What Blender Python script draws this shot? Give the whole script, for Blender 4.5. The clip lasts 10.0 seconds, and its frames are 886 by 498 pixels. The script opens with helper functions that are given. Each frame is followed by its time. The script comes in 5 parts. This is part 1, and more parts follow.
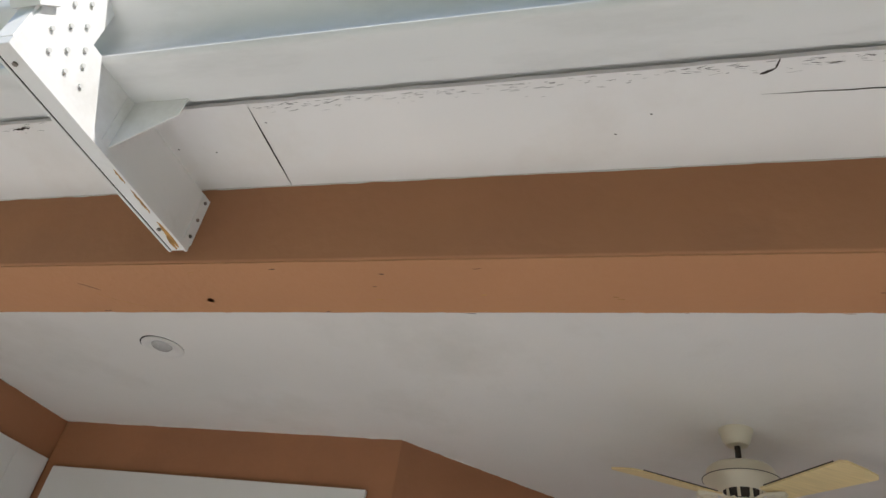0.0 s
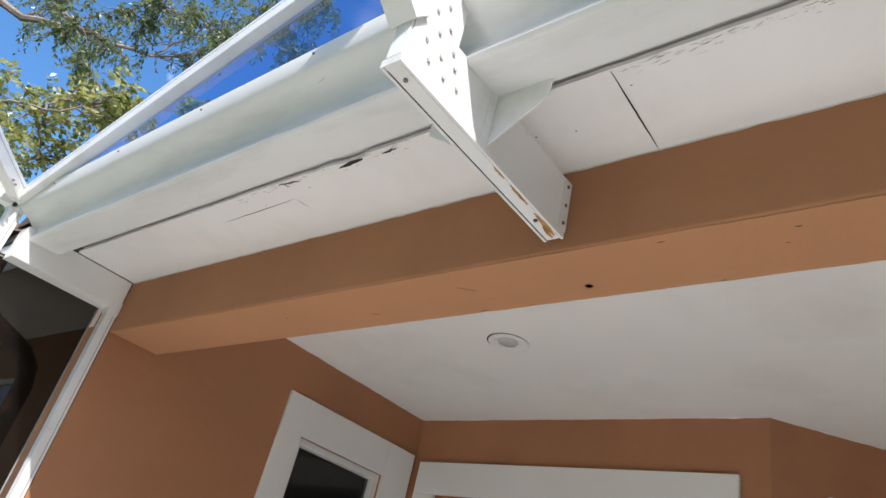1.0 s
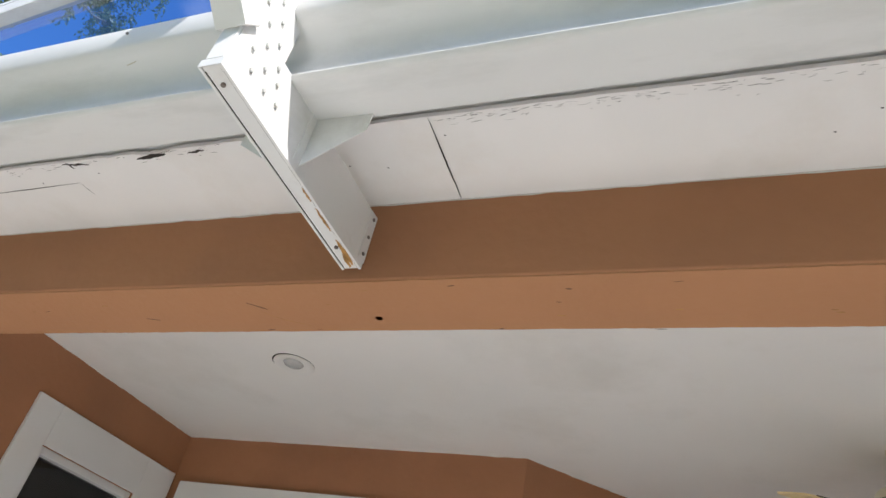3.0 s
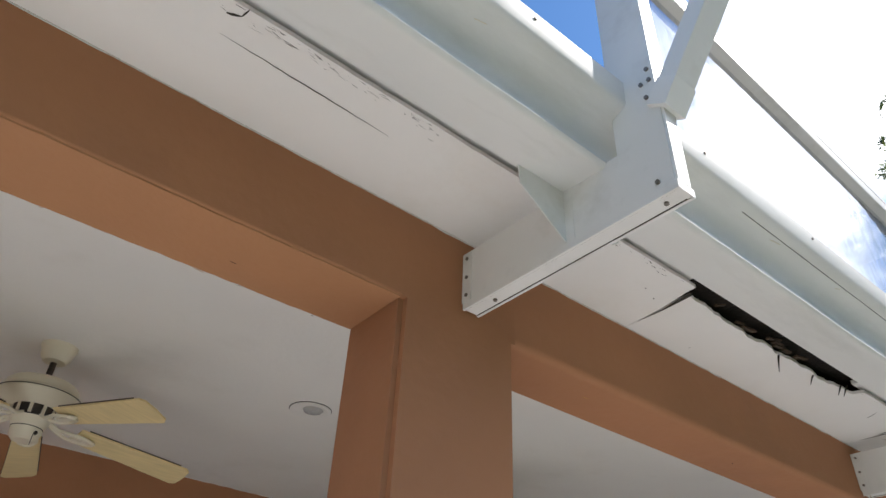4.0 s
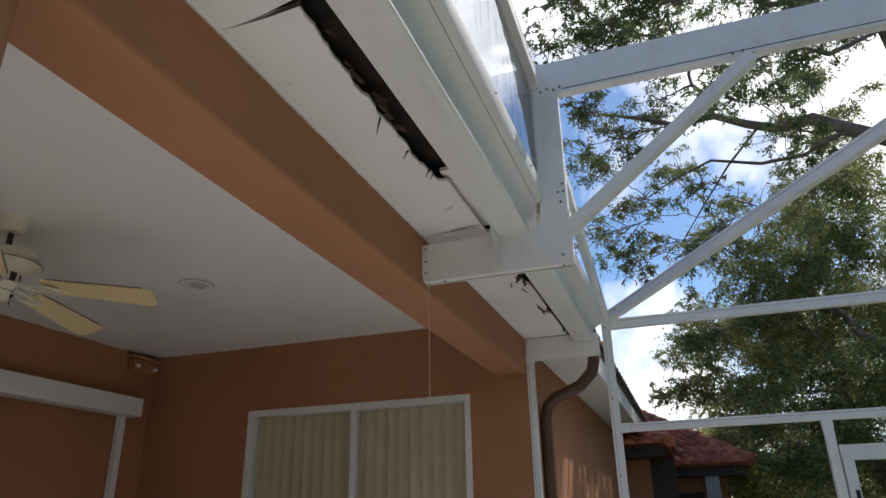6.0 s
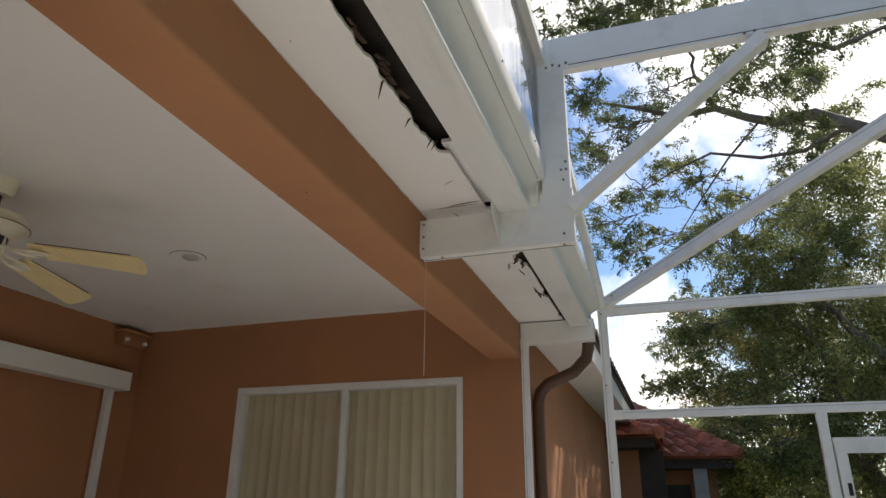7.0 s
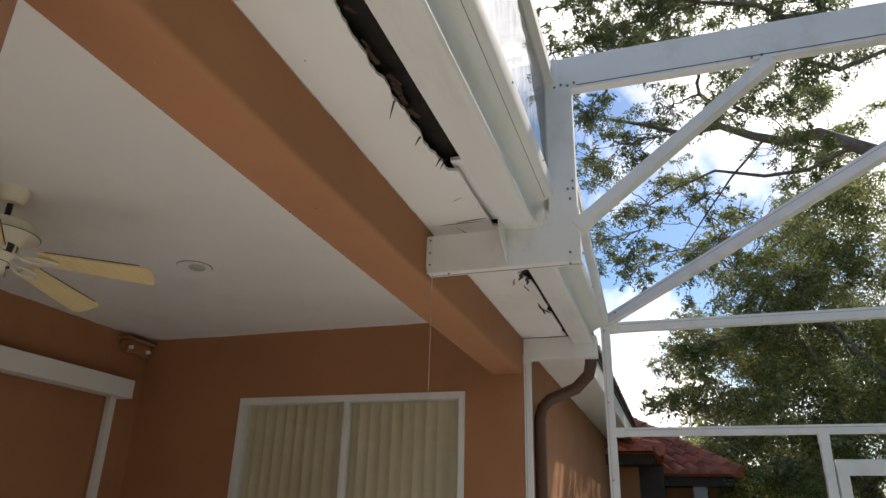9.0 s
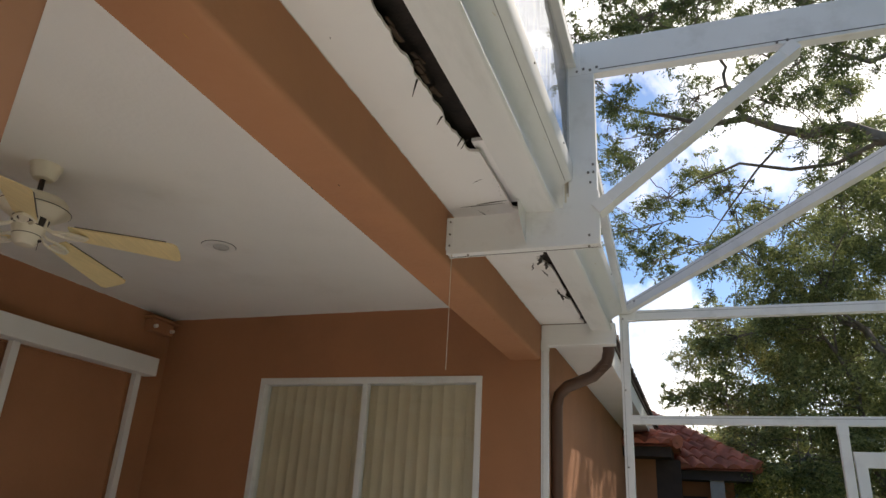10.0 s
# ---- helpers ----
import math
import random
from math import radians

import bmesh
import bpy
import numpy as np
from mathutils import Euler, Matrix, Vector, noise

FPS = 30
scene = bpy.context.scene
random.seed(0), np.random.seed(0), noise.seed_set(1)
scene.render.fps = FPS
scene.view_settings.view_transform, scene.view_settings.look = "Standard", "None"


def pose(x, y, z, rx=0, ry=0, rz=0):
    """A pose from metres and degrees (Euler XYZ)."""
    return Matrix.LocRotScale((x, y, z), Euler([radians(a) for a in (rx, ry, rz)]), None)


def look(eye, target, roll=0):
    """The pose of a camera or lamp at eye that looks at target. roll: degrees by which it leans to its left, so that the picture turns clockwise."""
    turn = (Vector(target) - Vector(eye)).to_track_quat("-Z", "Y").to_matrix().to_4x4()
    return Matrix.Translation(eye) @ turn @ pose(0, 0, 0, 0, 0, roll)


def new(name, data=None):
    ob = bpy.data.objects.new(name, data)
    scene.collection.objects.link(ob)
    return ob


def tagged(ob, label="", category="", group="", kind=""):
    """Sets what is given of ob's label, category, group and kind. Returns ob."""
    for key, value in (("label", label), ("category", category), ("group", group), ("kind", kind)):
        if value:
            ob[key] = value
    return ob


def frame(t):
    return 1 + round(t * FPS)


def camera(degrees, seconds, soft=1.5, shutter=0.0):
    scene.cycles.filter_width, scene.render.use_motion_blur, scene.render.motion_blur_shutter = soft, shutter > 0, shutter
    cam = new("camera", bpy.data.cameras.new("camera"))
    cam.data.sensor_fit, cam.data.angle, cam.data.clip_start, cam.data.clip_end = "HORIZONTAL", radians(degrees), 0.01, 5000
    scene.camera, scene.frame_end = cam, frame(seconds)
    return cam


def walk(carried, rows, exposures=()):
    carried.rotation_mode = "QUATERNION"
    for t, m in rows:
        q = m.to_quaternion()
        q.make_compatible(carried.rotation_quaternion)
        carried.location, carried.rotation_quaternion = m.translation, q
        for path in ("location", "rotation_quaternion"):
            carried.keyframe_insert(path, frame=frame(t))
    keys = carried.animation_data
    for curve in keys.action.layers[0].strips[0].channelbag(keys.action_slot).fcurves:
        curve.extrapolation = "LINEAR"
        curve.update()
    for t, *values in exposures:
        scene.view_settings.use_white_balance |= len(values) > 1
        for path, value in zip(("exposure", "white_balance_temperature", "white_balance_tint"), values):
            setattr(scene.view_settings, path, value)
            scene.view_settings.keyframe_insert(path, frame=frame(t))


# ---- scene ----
cam = camera(66.1, 10.0)
PATH = [
    (0, (3.507, -1.241, 1.586), (2.982, 0.295, 2.755), 10.1),
    (0.5, (3.304, -1.226, 1.58), (2.287, 0.138, 2.631), 11.9),
    (1, (3.193, -1.252, 1.581), (1.981, -0.011, 2.577), 14.4),
    (1.5, (3.163, -1.271, 1.576), (1.848, -0.114, 2.541), 17.6),
    (2, (3.159, -1.297, 1.568), (1.871, -0.14, 2.569), 18.0),
    (2.5, (3.165, -1.28, 1.58), (2.006, -0.039, 2.638), 17.0),
    (2.7, (3.174, -1.281, 1.569), (2.119, 0.02, 2.663), 16.6),
    (3.8, (3.517, -1.181, 1.651), (4.261, 0.215, 2.875), 1.1),
    (4, (3.627, -1.181, 1.633), (4.612, 0.111, 2.8), 3.1),
    (4.2, (3.724, -1.183, 1.636), (4.875, 0.01, 2.755), 2.0),
    (4.5, (3.858, -1.226, 1.621), (5.183, -0.125, 2.638), 3.8),
    (5, (4.028, -1.205, 1.576), (5.555, -0.319, 2.516), 1.2),
    (5.5, (4.06, -1.05, 1.562), (5.778, -0.423, 2.37), -1.7),
    (6, (4.11, -1.038, 1.537), (5.864, -0.429, 2.282), -1.1),
    (7.5, (4.189, -0.982, 1.504), (5.97, -0.392, 2.199), 1.2),
    (8, (4.19, -0.981, 1.506), (5.986, -0.397, 2.163), 1.3),
    (8.5, (4.166, -0.988, 1.518), (5.948, -0.401, 2.212), 1.4),
    (9, (4.147, -0.986, 1.522), (5.904, -0.386, 2.265), 1.6),
    (9.5, (4.17, -1.008, 1.518), (5.918, -0.311, 2.196), 1.4),
    (10, (4.136, -0.996, 1.466), (5.882, -0.337, 2.184), 3.3),
]
# exposure of the clip's camera, brighter at the start and dimmed against the sky
EXPO = [(0.0, 0.08, 6420, 11), (0.5, 0.2, 6400, 11), (1.0, 0.27, 6400, 12), (2.7, 0.33, 6400, 12), (4.0, 0.05, 6480, 12), (4.5, -0.75, 6320, 12), (5.0, -1.36, 6120, 12), (5.5, -0.85, 6280, 12), (6.2, -0.56, 6700, 12), (7.5, -0.25, 7200, 13), (9.0, -0.26, 7200, 13), (9.5, -0.45, 7200, 13), (10.0, -0.26, 7250, 13)]
walk(cam, [(t, look(eye, target, roll)) for t, eye, target, roll in PATH], EXPO)

# ---- light ----
SUN_DIR = Vector((0.75, -0.54, 1.0)).normalized()
world = bpy.data.worlds.new("sky")
scene.world = world
world.use_nodes = True
wn, wl = world.node_tree.nodes, world.node_tree.links
wn.clear()
w_out = wn.new("ShaderNodeOutputWorld")
w_bg = wn.new("ShaderNodeBackground")
w_sky = wn.new("ShaderNodeTexSky")
w_sky.sky_type = "NISHITA"
w_sky.sun_disc = False
w_sky.sun_elevation = math.asin(SUN_DIR.z)
w_sky.sun_rotation = math.atan2(SUN_DIR.x, SUN_DIR.y)
w_sky.air_density, w_sky.dust_density, w_sky.ozone_density = 1.0, 0.6, 2.0
w_bg.inputs["Strength"].default_value = 0.14
w_co = wn.new("ShaderNodeTexCoord")
w_n = wn.new("ShaderNodeTexNoise")
w_n.inputs["Scale"].default_value = 3.1
w_n.inputs["Detail"].default_value = 9.0
w_n.inputs["Roughness"].default_value = 0.6
w_n.inputs["Distortion"].default_value = 0.35
wl.new(w_co.outputs["Generated"], w_n.inputs["Vector"])
# cloud banks (positive) and clear patches (negative): direction, outer and inner angle, amount
CLOUDS = [((0.70, 0.07, 0.71), 36, 12, 0.26), ((0.55, 0.36, 0.755), 13, 3, -0.26), ((0.91, 0.03, 0.39), 18, 9, -0.17),
          ((0.975, 0.05, 0.215), 8, 2, 0.2), ((0.83, -0.2, 0.52), 14, 5, 0.12), ((-0.86, 0.05, 0.51), 10, 2, 0.1), ((-0.7, 0.2, 0.6), 40, 10, -0.08), ((0.6, -0.8, 0.3), 70, 30, 0.08)]
w_sum = w_n.outputs["Fac"]
for d, outer, inner, amount in CLOUDS:
    w_dot = wn.new("ShaderNodeVectorMath")
    w_dot.operation = "DOT_PRODUCT"
    w_dot.inputs[1].default_value = Vector(d).normalized()
    wl.new(w_co.outputs["Generated"], w_dot.inputs[0])
    w_lobe = wn.new("ShaderNodeMapRange")
    w_lobe.interpolation_type = "SMOOTHSTEP"
    w_lobe.inputs["From Min"].default_value, w_lobe.inputs["From Max"].default_value = math.cos(radians(outer)), math.cos(radians(inner))
    w_lobe.inputs["To Max"].default_value = amount
    wl.new(w_dot.outputs["Value"], w_lobe.inputs["Value"])
    w_add = wn.new("ShaderNodeMath")
    wl.new(w_sum, w_add.inputs[0])
    wl.new(w_lobe.outputs["Result"], w_add.inputs[1])
    w_sum = w_add.outputs["Value"]
w_r = wn.new("ShaderNodeValToRGB")
w_r.color_ramp.elements[0].position, w_r.color_ramp.elements[1].position = 0.54, 0.7
w_mix = wn.new("ShaderNodeMix")
w_mix.data_type = "RGBA"
w_mix.inputs["B"].default_value = (16.0, 16.4, 17.0, 1)
wl.new(w_sum, w_r.inputs["Fac"])
wl.new(w_r.outputs["Color"], w_mix.inputs["Factor"])
w_hsv = wn.new("ShaderNodeHueSaturation")
w_hsv.inputs["Saturation"].default_value = 1.25
w_hsv.inputs["Value"].default_value = 1.55
wl.new(w_sky.outputs["Color"], w_hsv.inputs["Color"])
wl.new(w_hsv.outputs["Color"], w_mix.inputs["A"])
wl.new(w_mix.outputs["Result"], w_bg.inputs["Color"])
wl.new(w_bg.outputs["Background"], w_out.inputs["Surface"])

sun_data = bpy.data.lights.new("sun", "SUN")
sun_data.energy, sun_data.angle, sun_data.color = 5.0, radians(0.55), (1.0, 0.96, 0.9)
sun = new("sun", sun_data)
sun.matrix_world = look(SUN_DIR * 40, (0, 0, 0))


# ---- materials ----
def material(name, color, rough=0.6, metal=0.0, var=0.12, scale=6.0, bump=0.15, bump_scale=80.0, stain=None, stain_amount=0.3, stain_scale=2.0, stretch=(1, 1, 1), island=0.0):
    """Painted or raw surface: colour varied at two scales, optional stain colour, fine relief."""
    m = bpy.data.materials.new(name)
    m.use_nodes = True
    n, l = m.node_tree.nodes, m.node_tree.links
    b = n["Principled BSDF"]
    b.inputs["Metallic"].default_value = metal
    co = n.new("ShaderNodeTexCoord")
    mp = n.new("ShaderNodeMapping")
    mp.inputs["Scale"].default_value = stretch
    l.new(co.outputs["Object"], mp.inputs["Vector"])
    big = n.new("ShaderNodeTexNoise")
    big.inputs["Scale"].default_value, big.inputs["Detail"].default_value = scale, 5.0
    l.new(mp.outputs["Vector"], big.inputs["Vector"])
    fine = n.new("ShaderNodeTexNoise")
    fine.inputs["Scale"].default_value, fine.inputs["Detail"].default_value = bump_scale, 4.0
    l.new(mp.outputs["Vector"], fine.inputs["Vector"])
    ramp = n.new("ShaderNodeValToRGB")
    ramp.color_ramp.elements[0].position, ramp.color_ramp.elements[1].position = 0.3, 0.7
    ramp.color_ramp.elements[0].color = (*[c * (1 - var) for c in color], 1)
    ramp.color_ramp.elements[1].color = (*[min(1, c * (1 + var)) for c in color], 1)
    l.new(big.outputs["Fac"], ramp.inputs["Fac"])
    out = ramp.outputs["Color"]
    if stain:
        st = n.new("ShaderNodeTexNoise")
        st.inputs["Scale"].default_value, st.inputs["Detail"].default_value, st.inputs["Roughness"].default_value = stain_scale, 7.0, 0.65
        l.new(mp.outputs["Vector"], st.inputs["Vector"])
        sr = n.new("ShaderNodeValToRGB")
        sr.color_ramp.elements[0].position, sr.color_ramp.elements[1].position = 0.52, 0.72
        sr.color_ramp.elements[1].color = (stain_amount, stain_amount, stain_amount, 1)
        l.new(st.outputs["Fac"], sr.inputs["Fac"])
        mx = n.new("ShaderNodeMix")
        mx.data_type = "RGBA"
        mx.inputs["B"].default_value = (*stain, 1)
        l.new(sr.outputs["Color"], mx.inputs["Factor"])
        l.new(out, mx.inputs["A"])
        out = mx.outputs["Result"]
    if island:
        oi = n.new("ShaderNodeNewGeometry")
        hsv = n.new("ShaderNodeHueSaturation")
        mr = n.new("ShaderNodeMapRange")
        mr.inputs["To Min"].default_value, mr.inputs["To Max"].default_value = 1 - island, 1 + island
        l.new(oi.outputs["Random Per Island"], mr.inputs["Value"])
        l.new(mr.outputs["Result"], hsv.inputs["Value"])
        l.new(out, hsv.inputs["Color"])
        out = hsv.outputs["Color"]
    l.new(out, b.inputs["Base Color"])
    rr = n.new("ShaderNodeMapRange")
    rr.inputs["To Min"].default_value, rr.inputs["To Max"].default_value = max(0.02, rough - 0.1), min(1, rough + 0.1)
    l.new(fine.outputs["Fac"], rr.inputs["Value"])
    l.new(rr.outputs["Result"], b.inputs["Roughness"])
    if bump:
        bp = n.new("ShaderNodeBump")
        bp.inputs["Strength"].default_value, bp.inputs["Distance"].default_value = bump, 0.004
        l.new(fine.outputs["Fac"], bp.inputs["Height"])
        l.new(bp.outputs["Normal"], b.inputs["Normal"])
    return m


def glass(name, tint, rough=0.02, dust=0.0):
    """Thin pane: clear or tinted see-through with a glossy face, and a film of streaky dust."""
    m = bpy.data.materials.new(name)
    m.use_nodes = True
    n, l = m.node_tree.nodes, m.node_tree.links
    n.remove(n["Principled BSDF"])
    tr = n.new("ShaderNodeBsdfTransparent")
    tr.inputs["Color"].default_value = (*tint, 1)
    gl = n.new("ShaderNodeBsdfGlossy")
    gl.inputs["Roughness"].default_value = rough
    lw = n.new("ShaderNodeLayerWeight")
    lw.inputs["Blend"].default_value = 0.5
    pw = n.new("ShaderNodeMath")
    pw.operation = "POWER"
    pw.inputs[1].default_value = 4.0
    fr = n.new("ShaderNodeMapRange")
    fr.inputs["To Min"].default_value, fr.inputs["To Max"].default_value = 0.05, 0.9
    l.new(lw.outputs["Facing"], pw.inputs[0])
    l.new(pw.outputs["Value"], fr.inputs["Value"])
    mx = n.new("ShaderNodeMixShader")
    l.new(fr.outputs["Result"], mx.inputs["Fac"])
    l.new(tr.outputs["BSDF"], mx.inputs[1])
    l.new(gl.outputs["BSDF"], mx.inputs[2])
    top = mx.outputs["Shader"]
    if dust:
        co = n.new("ShaderNodeTexCoord")
        mp = n.new("ShaderNodeMapping")
        mp.inputs["Scale"].default_value = (9, 9, 1.6)
        l.new(co.outputs["Object"], mp.inputs["Vector"])
        no = n.new("ShaderNodeTexNoise")
        no.inputs["Scale"].default_value, no.inputs["Detail"].default_value = 3.0, 6.0
        l.new(mp.outputs["Vector"], no.inputs["Vector"])
        dr = n.new("ShaderNodeMapRange")
        dr.inputs["From Min"].default_value, dr.inputs["From Max"].default_value = 0.35, 0.75
        dr.inputs["To Max"].default_value = dust * 2
        l.new(no.outputs["Fac"], dr.inputs["Value"])
        df = n.new("ShaderNodeBsdfDiffuse")
        df.inputs["Color"].default_value = (0.42, 0.43, 0.45, 1)
        dm = n.new("ShaderNodeMixShader")
        l.new(dr.outputs["Result"], dm.inputs["Fac"])
        l.new(top, dm.inputs[1])
        l.new(df.outputs["BSDF"], dm.inputs[2])
        top = dm.outputs["Shader"]
    l.new(top, n["Material Output"].inputs["Surface"])
    return m


def leaf_material(name, color, light):
    m = bpy.data.materials.new(name)
    m.use_nodes = True
    n, l = m.node_tree.nodes, m.node_tree.links
    n.remove(n["Principled BSDF"])
    geo = n.new("ShaderNodeNewGeometry")
    ramp = n.new("ShaderNodeValToRGB")
    ramp.color_ramp.elements[0].color = (*color, 1)
    ramp.color_ramp.elements[1].color = (*light, 1)
    l.new(geo.outputs["Random Per Island"], ramp.inputs["Fac"])
    di = n.new("ShaderNodeBsdfDiffuse")
    tl = n.new("ShaderNodeBsdfTranslucent")
    gl = n.new("ShaderNodeBsdfGlossy")
    gl.inputs["Roughness"].default_value = 0.4
    a, b = n.new("ShaderNodeMixShader"), n.new("ShaderNodeMixShader")
    a.inputs["Fac"].default_value, b.inputs["Fac"].default_value = 0.58, 0.06
    l.new(ramp.outputs["Color"], di.inputs["Color"])
    l.new(ramp.outputs["Color"], tl.inputs["Color"])
    l.new(di.outputs["BSDF"], a.inputs[1])
    l.new(tl.outputs["BSDF"], a.inputs[2])
    l.new(a.outputs["Shader"], b.inputs[1])
    l.new(gl.outputs["BSDF"], b.inputs[2])
    l.new(b.outputs["Shader"], n["Material Output"].inputs["Surface"])
    return m


def screen_material(name, cover):
    """Insect screen: near-black thread over the share cover, see-through for the rest."""
    m = bpy.data.materials.new(name)
    m.use_nodes = True
    n, l = m.node_tree.nodes, m.node_tree.links
    n.remove(n["Principled BSDF"])
    tr, di, mx = n.new("ShaderNodeBsdfTransparent"), n.new("ShaderNodeBsdfDiffuse"), n.new("ShaderNodeMixShader")
    di.inputs["Color"].default_value = (0.008, 0.007, 0.006, 1)
    mx.inputs["Fac"].default_value = cover
    l.new(tr.outputs["BSDF"], mx.inputs[1])
    l.new(di.outputs["BSDF"], mx.inputs[2])
    l.new(mx.outputs["Shader"], n["Material Output"].inputs["Surface"])
    return m


# cover raised far past open mesh, painting the outer wall's shade into the screen
SCREEN_SHADE = screen_material("shading_insect_screen", 0.91)
SCREEN_DENSE = screen_material("folded_insect_screen", 0.93)
STUCCO = material("brown_stucco", (0.392, 0.177, 0.086), 0.8, var=0.08, scale=1.6, bump=0.4, bump_scale=30, stain=(0.29, 0.13, 0.07), stain_amount=0.45, stain_scale=1.1)
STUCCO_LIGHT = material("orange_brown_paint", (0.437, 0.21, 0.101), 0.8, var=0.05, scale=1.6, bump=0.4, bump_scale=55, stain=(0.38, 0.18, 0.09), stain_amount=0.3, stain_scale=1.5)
SOFFIT = material("soffit_paint", (0.78, 0.765, 0.745), 0.65, var=0.03, scale=2.5, bump=0.12, bump_scale=60, stain=(0.62, 0.57, 0.5), stain_amount=0.35, stain_scale=2.2)
CEILING = material("ceiling_paint", (0.83, 0.81, 0.77), 0.75, var=0.03, scale=1.2, bump=0.35, bump_scale=40, stain=(0.66, 0.63, 0.57), stain_amount=0.42, stain_scale=1.3)
TRIM = material("trim_paint", (0.78, 0.77, 0.75), 0.45, var=0.02, scale=3, bump=0.05)
ALU = material("white_aluminium", (0.75, 0.745, 0.73), 0.38, var=0.03, scale=4, bump=0.04, bump_scale=20, stain=(0.5, 0.48, 0.44), stain_amount=0.42, stain_scale=6)
GUTTER = material("gutter_aluminium", (0.7, 0.695, 0.68), 0.5, var=0.03, scale=3, bump=0.05, bump_scale=15, stain=(0.45, 0.45, 0.42), stain_amount=0.4, stain_scale=3.5, stretch=(0.5, 2, 1))
DARK = material("dark_joint_and_shade", (0.03, 0.025, 0.02), 0.9, var=0.2, bump=0)
# also the shade inside the soffit hole and groove, put into the colour
ROT_SHADE = material("rotten_wood_and_shade", (0.016, 0.011, 0.008), 0.95, var=0.5, scale=14, bump=0.8, bump_scale=60)
BULB = material("grey_lamp_glass", (0.5, 0.5, 0.49), 0.25, var=0.05, bump=0)
OLD_WOOD = material("old_brown_wood", (0.05, 0.03, 0.016), 0.9, var=0.5, scale=30, bump=0.8, bump_scale=90, stretch=(0.2, 1, 1))
RUST = material("rust_stain", (0.38, 0.2, 0.06), 0.9, var=0.4, scale=30, bump=0.2)
SCREW = material("screw_steel", (0.2, 0.18, 0.16), 0.45, metal=0.7, var=0.3, bump=0)
SPLINE = material("grey_screen_spline", (0.3, 0.29, 0.28), 0.7, var=0.2, bump=0)
RIVET = material("rivet_paint", (0.6, 0.6, 0.58), 0.4, var=0.1, bump=0)
GLASS_DARK = glass("dark_door_glass", (0.25, 0.26, 0.27))
GLASS = glass("clear_pane", (0.9, 0.92, 0.92))
VINYL_BLUE = glass("blue_clear_vinyl", (0.42, 0.6, 0.95), rough=0.06)
VINYL = glass("clear_vinyl", (0.86, 0.89, 0.94), rough=0.06, dust=0.13)
BLIND = material("blind_fabric", (0.72, 0.61, 0.43), 0.8, var=0.06, scale=4, bump=0.1)
INSIDE = material("dim_room_paint", (0.25, 0.23, 0.21), 0.9, var=0.05, bump=0)
FAN_BODY = material("fan_cream_metal", (0.76, 0.7, 0.56), 0.35, var=0.03, bump=0)
FAN_BLADE = material("fan_cream_blade", (0.8, 0.64, 0.34), 0.5, var=0.08, scale=8, bump=0.1, stretch=(1, 8, 1))
FAN_DARK = material("fan_dark_metal", (0.05, 0.04, 0.035), 0.5, metal=0.4, var=0.1, bump=0)
LAMP_RING = material("downlight_ring", (0.8, 0.785, 0.75), 0.4, var=0.02, bump=0)
BROWN_PIPE = material("brown_downspout_paint", (0.1, 0.05, 0.03), 0.5, var=0.1, bump=0.05)
TILE = material("red_roof_tile", (0.55, 0.17, 0.1), 0.7, var=0.25, scale=5, bump=0.3, bump_scale=40, stain=(0.3, 0.1, 0.07), stain_amount=0.5, stain_scale=4, island=0.3)
DARK_TILE = material("brown_roof_tile", (0.12, 0.08, 0.06), 0.8, var=0.3, scale=5, bump=0.3, island=0.25)
DECK = material("deck_concrete", (0.8, 0.785, 0.755), 0.85, var=0.1, scale=1.3, bump=0.4, bump_scale=30)
GRASS = material("lawn", (0.07, 0.11, 0.03), 0.95, var=0.4, scale=3, bump=0.8, bump_scale=50)
# shade under the wing's eave and in its entry, put into the colour
EAVE_SHADE = material("eave_shade_brown", (0.045, 0.03, 0.024), 0.7, var=0.2, bump=0.1)
BARK = material("oak_bark", (0.2, 0.165, 0.14), 0.95, var=0.4, scale=6, bump=1.0, bump_scale=25)
LEAF_OAK = leaf_material("oak_leaf", (0.065, 0.095, 0.035), (0.25, 0.29, 0.11))
LEAF_GARDEN = leaf_material("garden_leaf", (0.1, 0.13, 0.045), (0.46, 0.48, 0.18))
LEAF_YOUNG = leaf_material("yellow_green_leaf", (0.07, 0.12, 0.03), (0.58, 0.55, 0.17))
WINDOW_GLASS = material("dark_window_glass", (0.02, 0.04, 0.03), 0.12, var=0.05, bump=0)
WATER_STAIN = material("brown_water_stain", (0.62, 0.55, 0.42), 0.8, var=0.2, scale=20, bump=0)
STRING = material("pull_string", (0.5, 0.42, 0.32), 0.8, var=0.05, bump=0)


# ---- mesh helpers ----
def mesh_of(bm, name, mat):
    bmesh.ops.recalc_face_normals(bm, faces=bm.faces)
    me = bpy.data.meshes.new(name)
    bm.to_mesh(me)
    bm.free()
    me.materials.append(mat)
    return me


def part(name, bm, mat, parent=None, label="", smooth=False):
    me = mesh_of(bm, name, mat)
    if smooth:
        me.shade_smooth()
        me.set_sharp_from_angle(angle=radians(40))
    ob = new(name, me)
    if parent:
        ob.parent = parent
    return tagged(ob, label)


def thing(name, at, label, category, group="", kind=""):
    ob = new(name)
    ob.empty_display_size = 0.1
    ob.location = at
    return tagged(ob, label, category, group, kind)


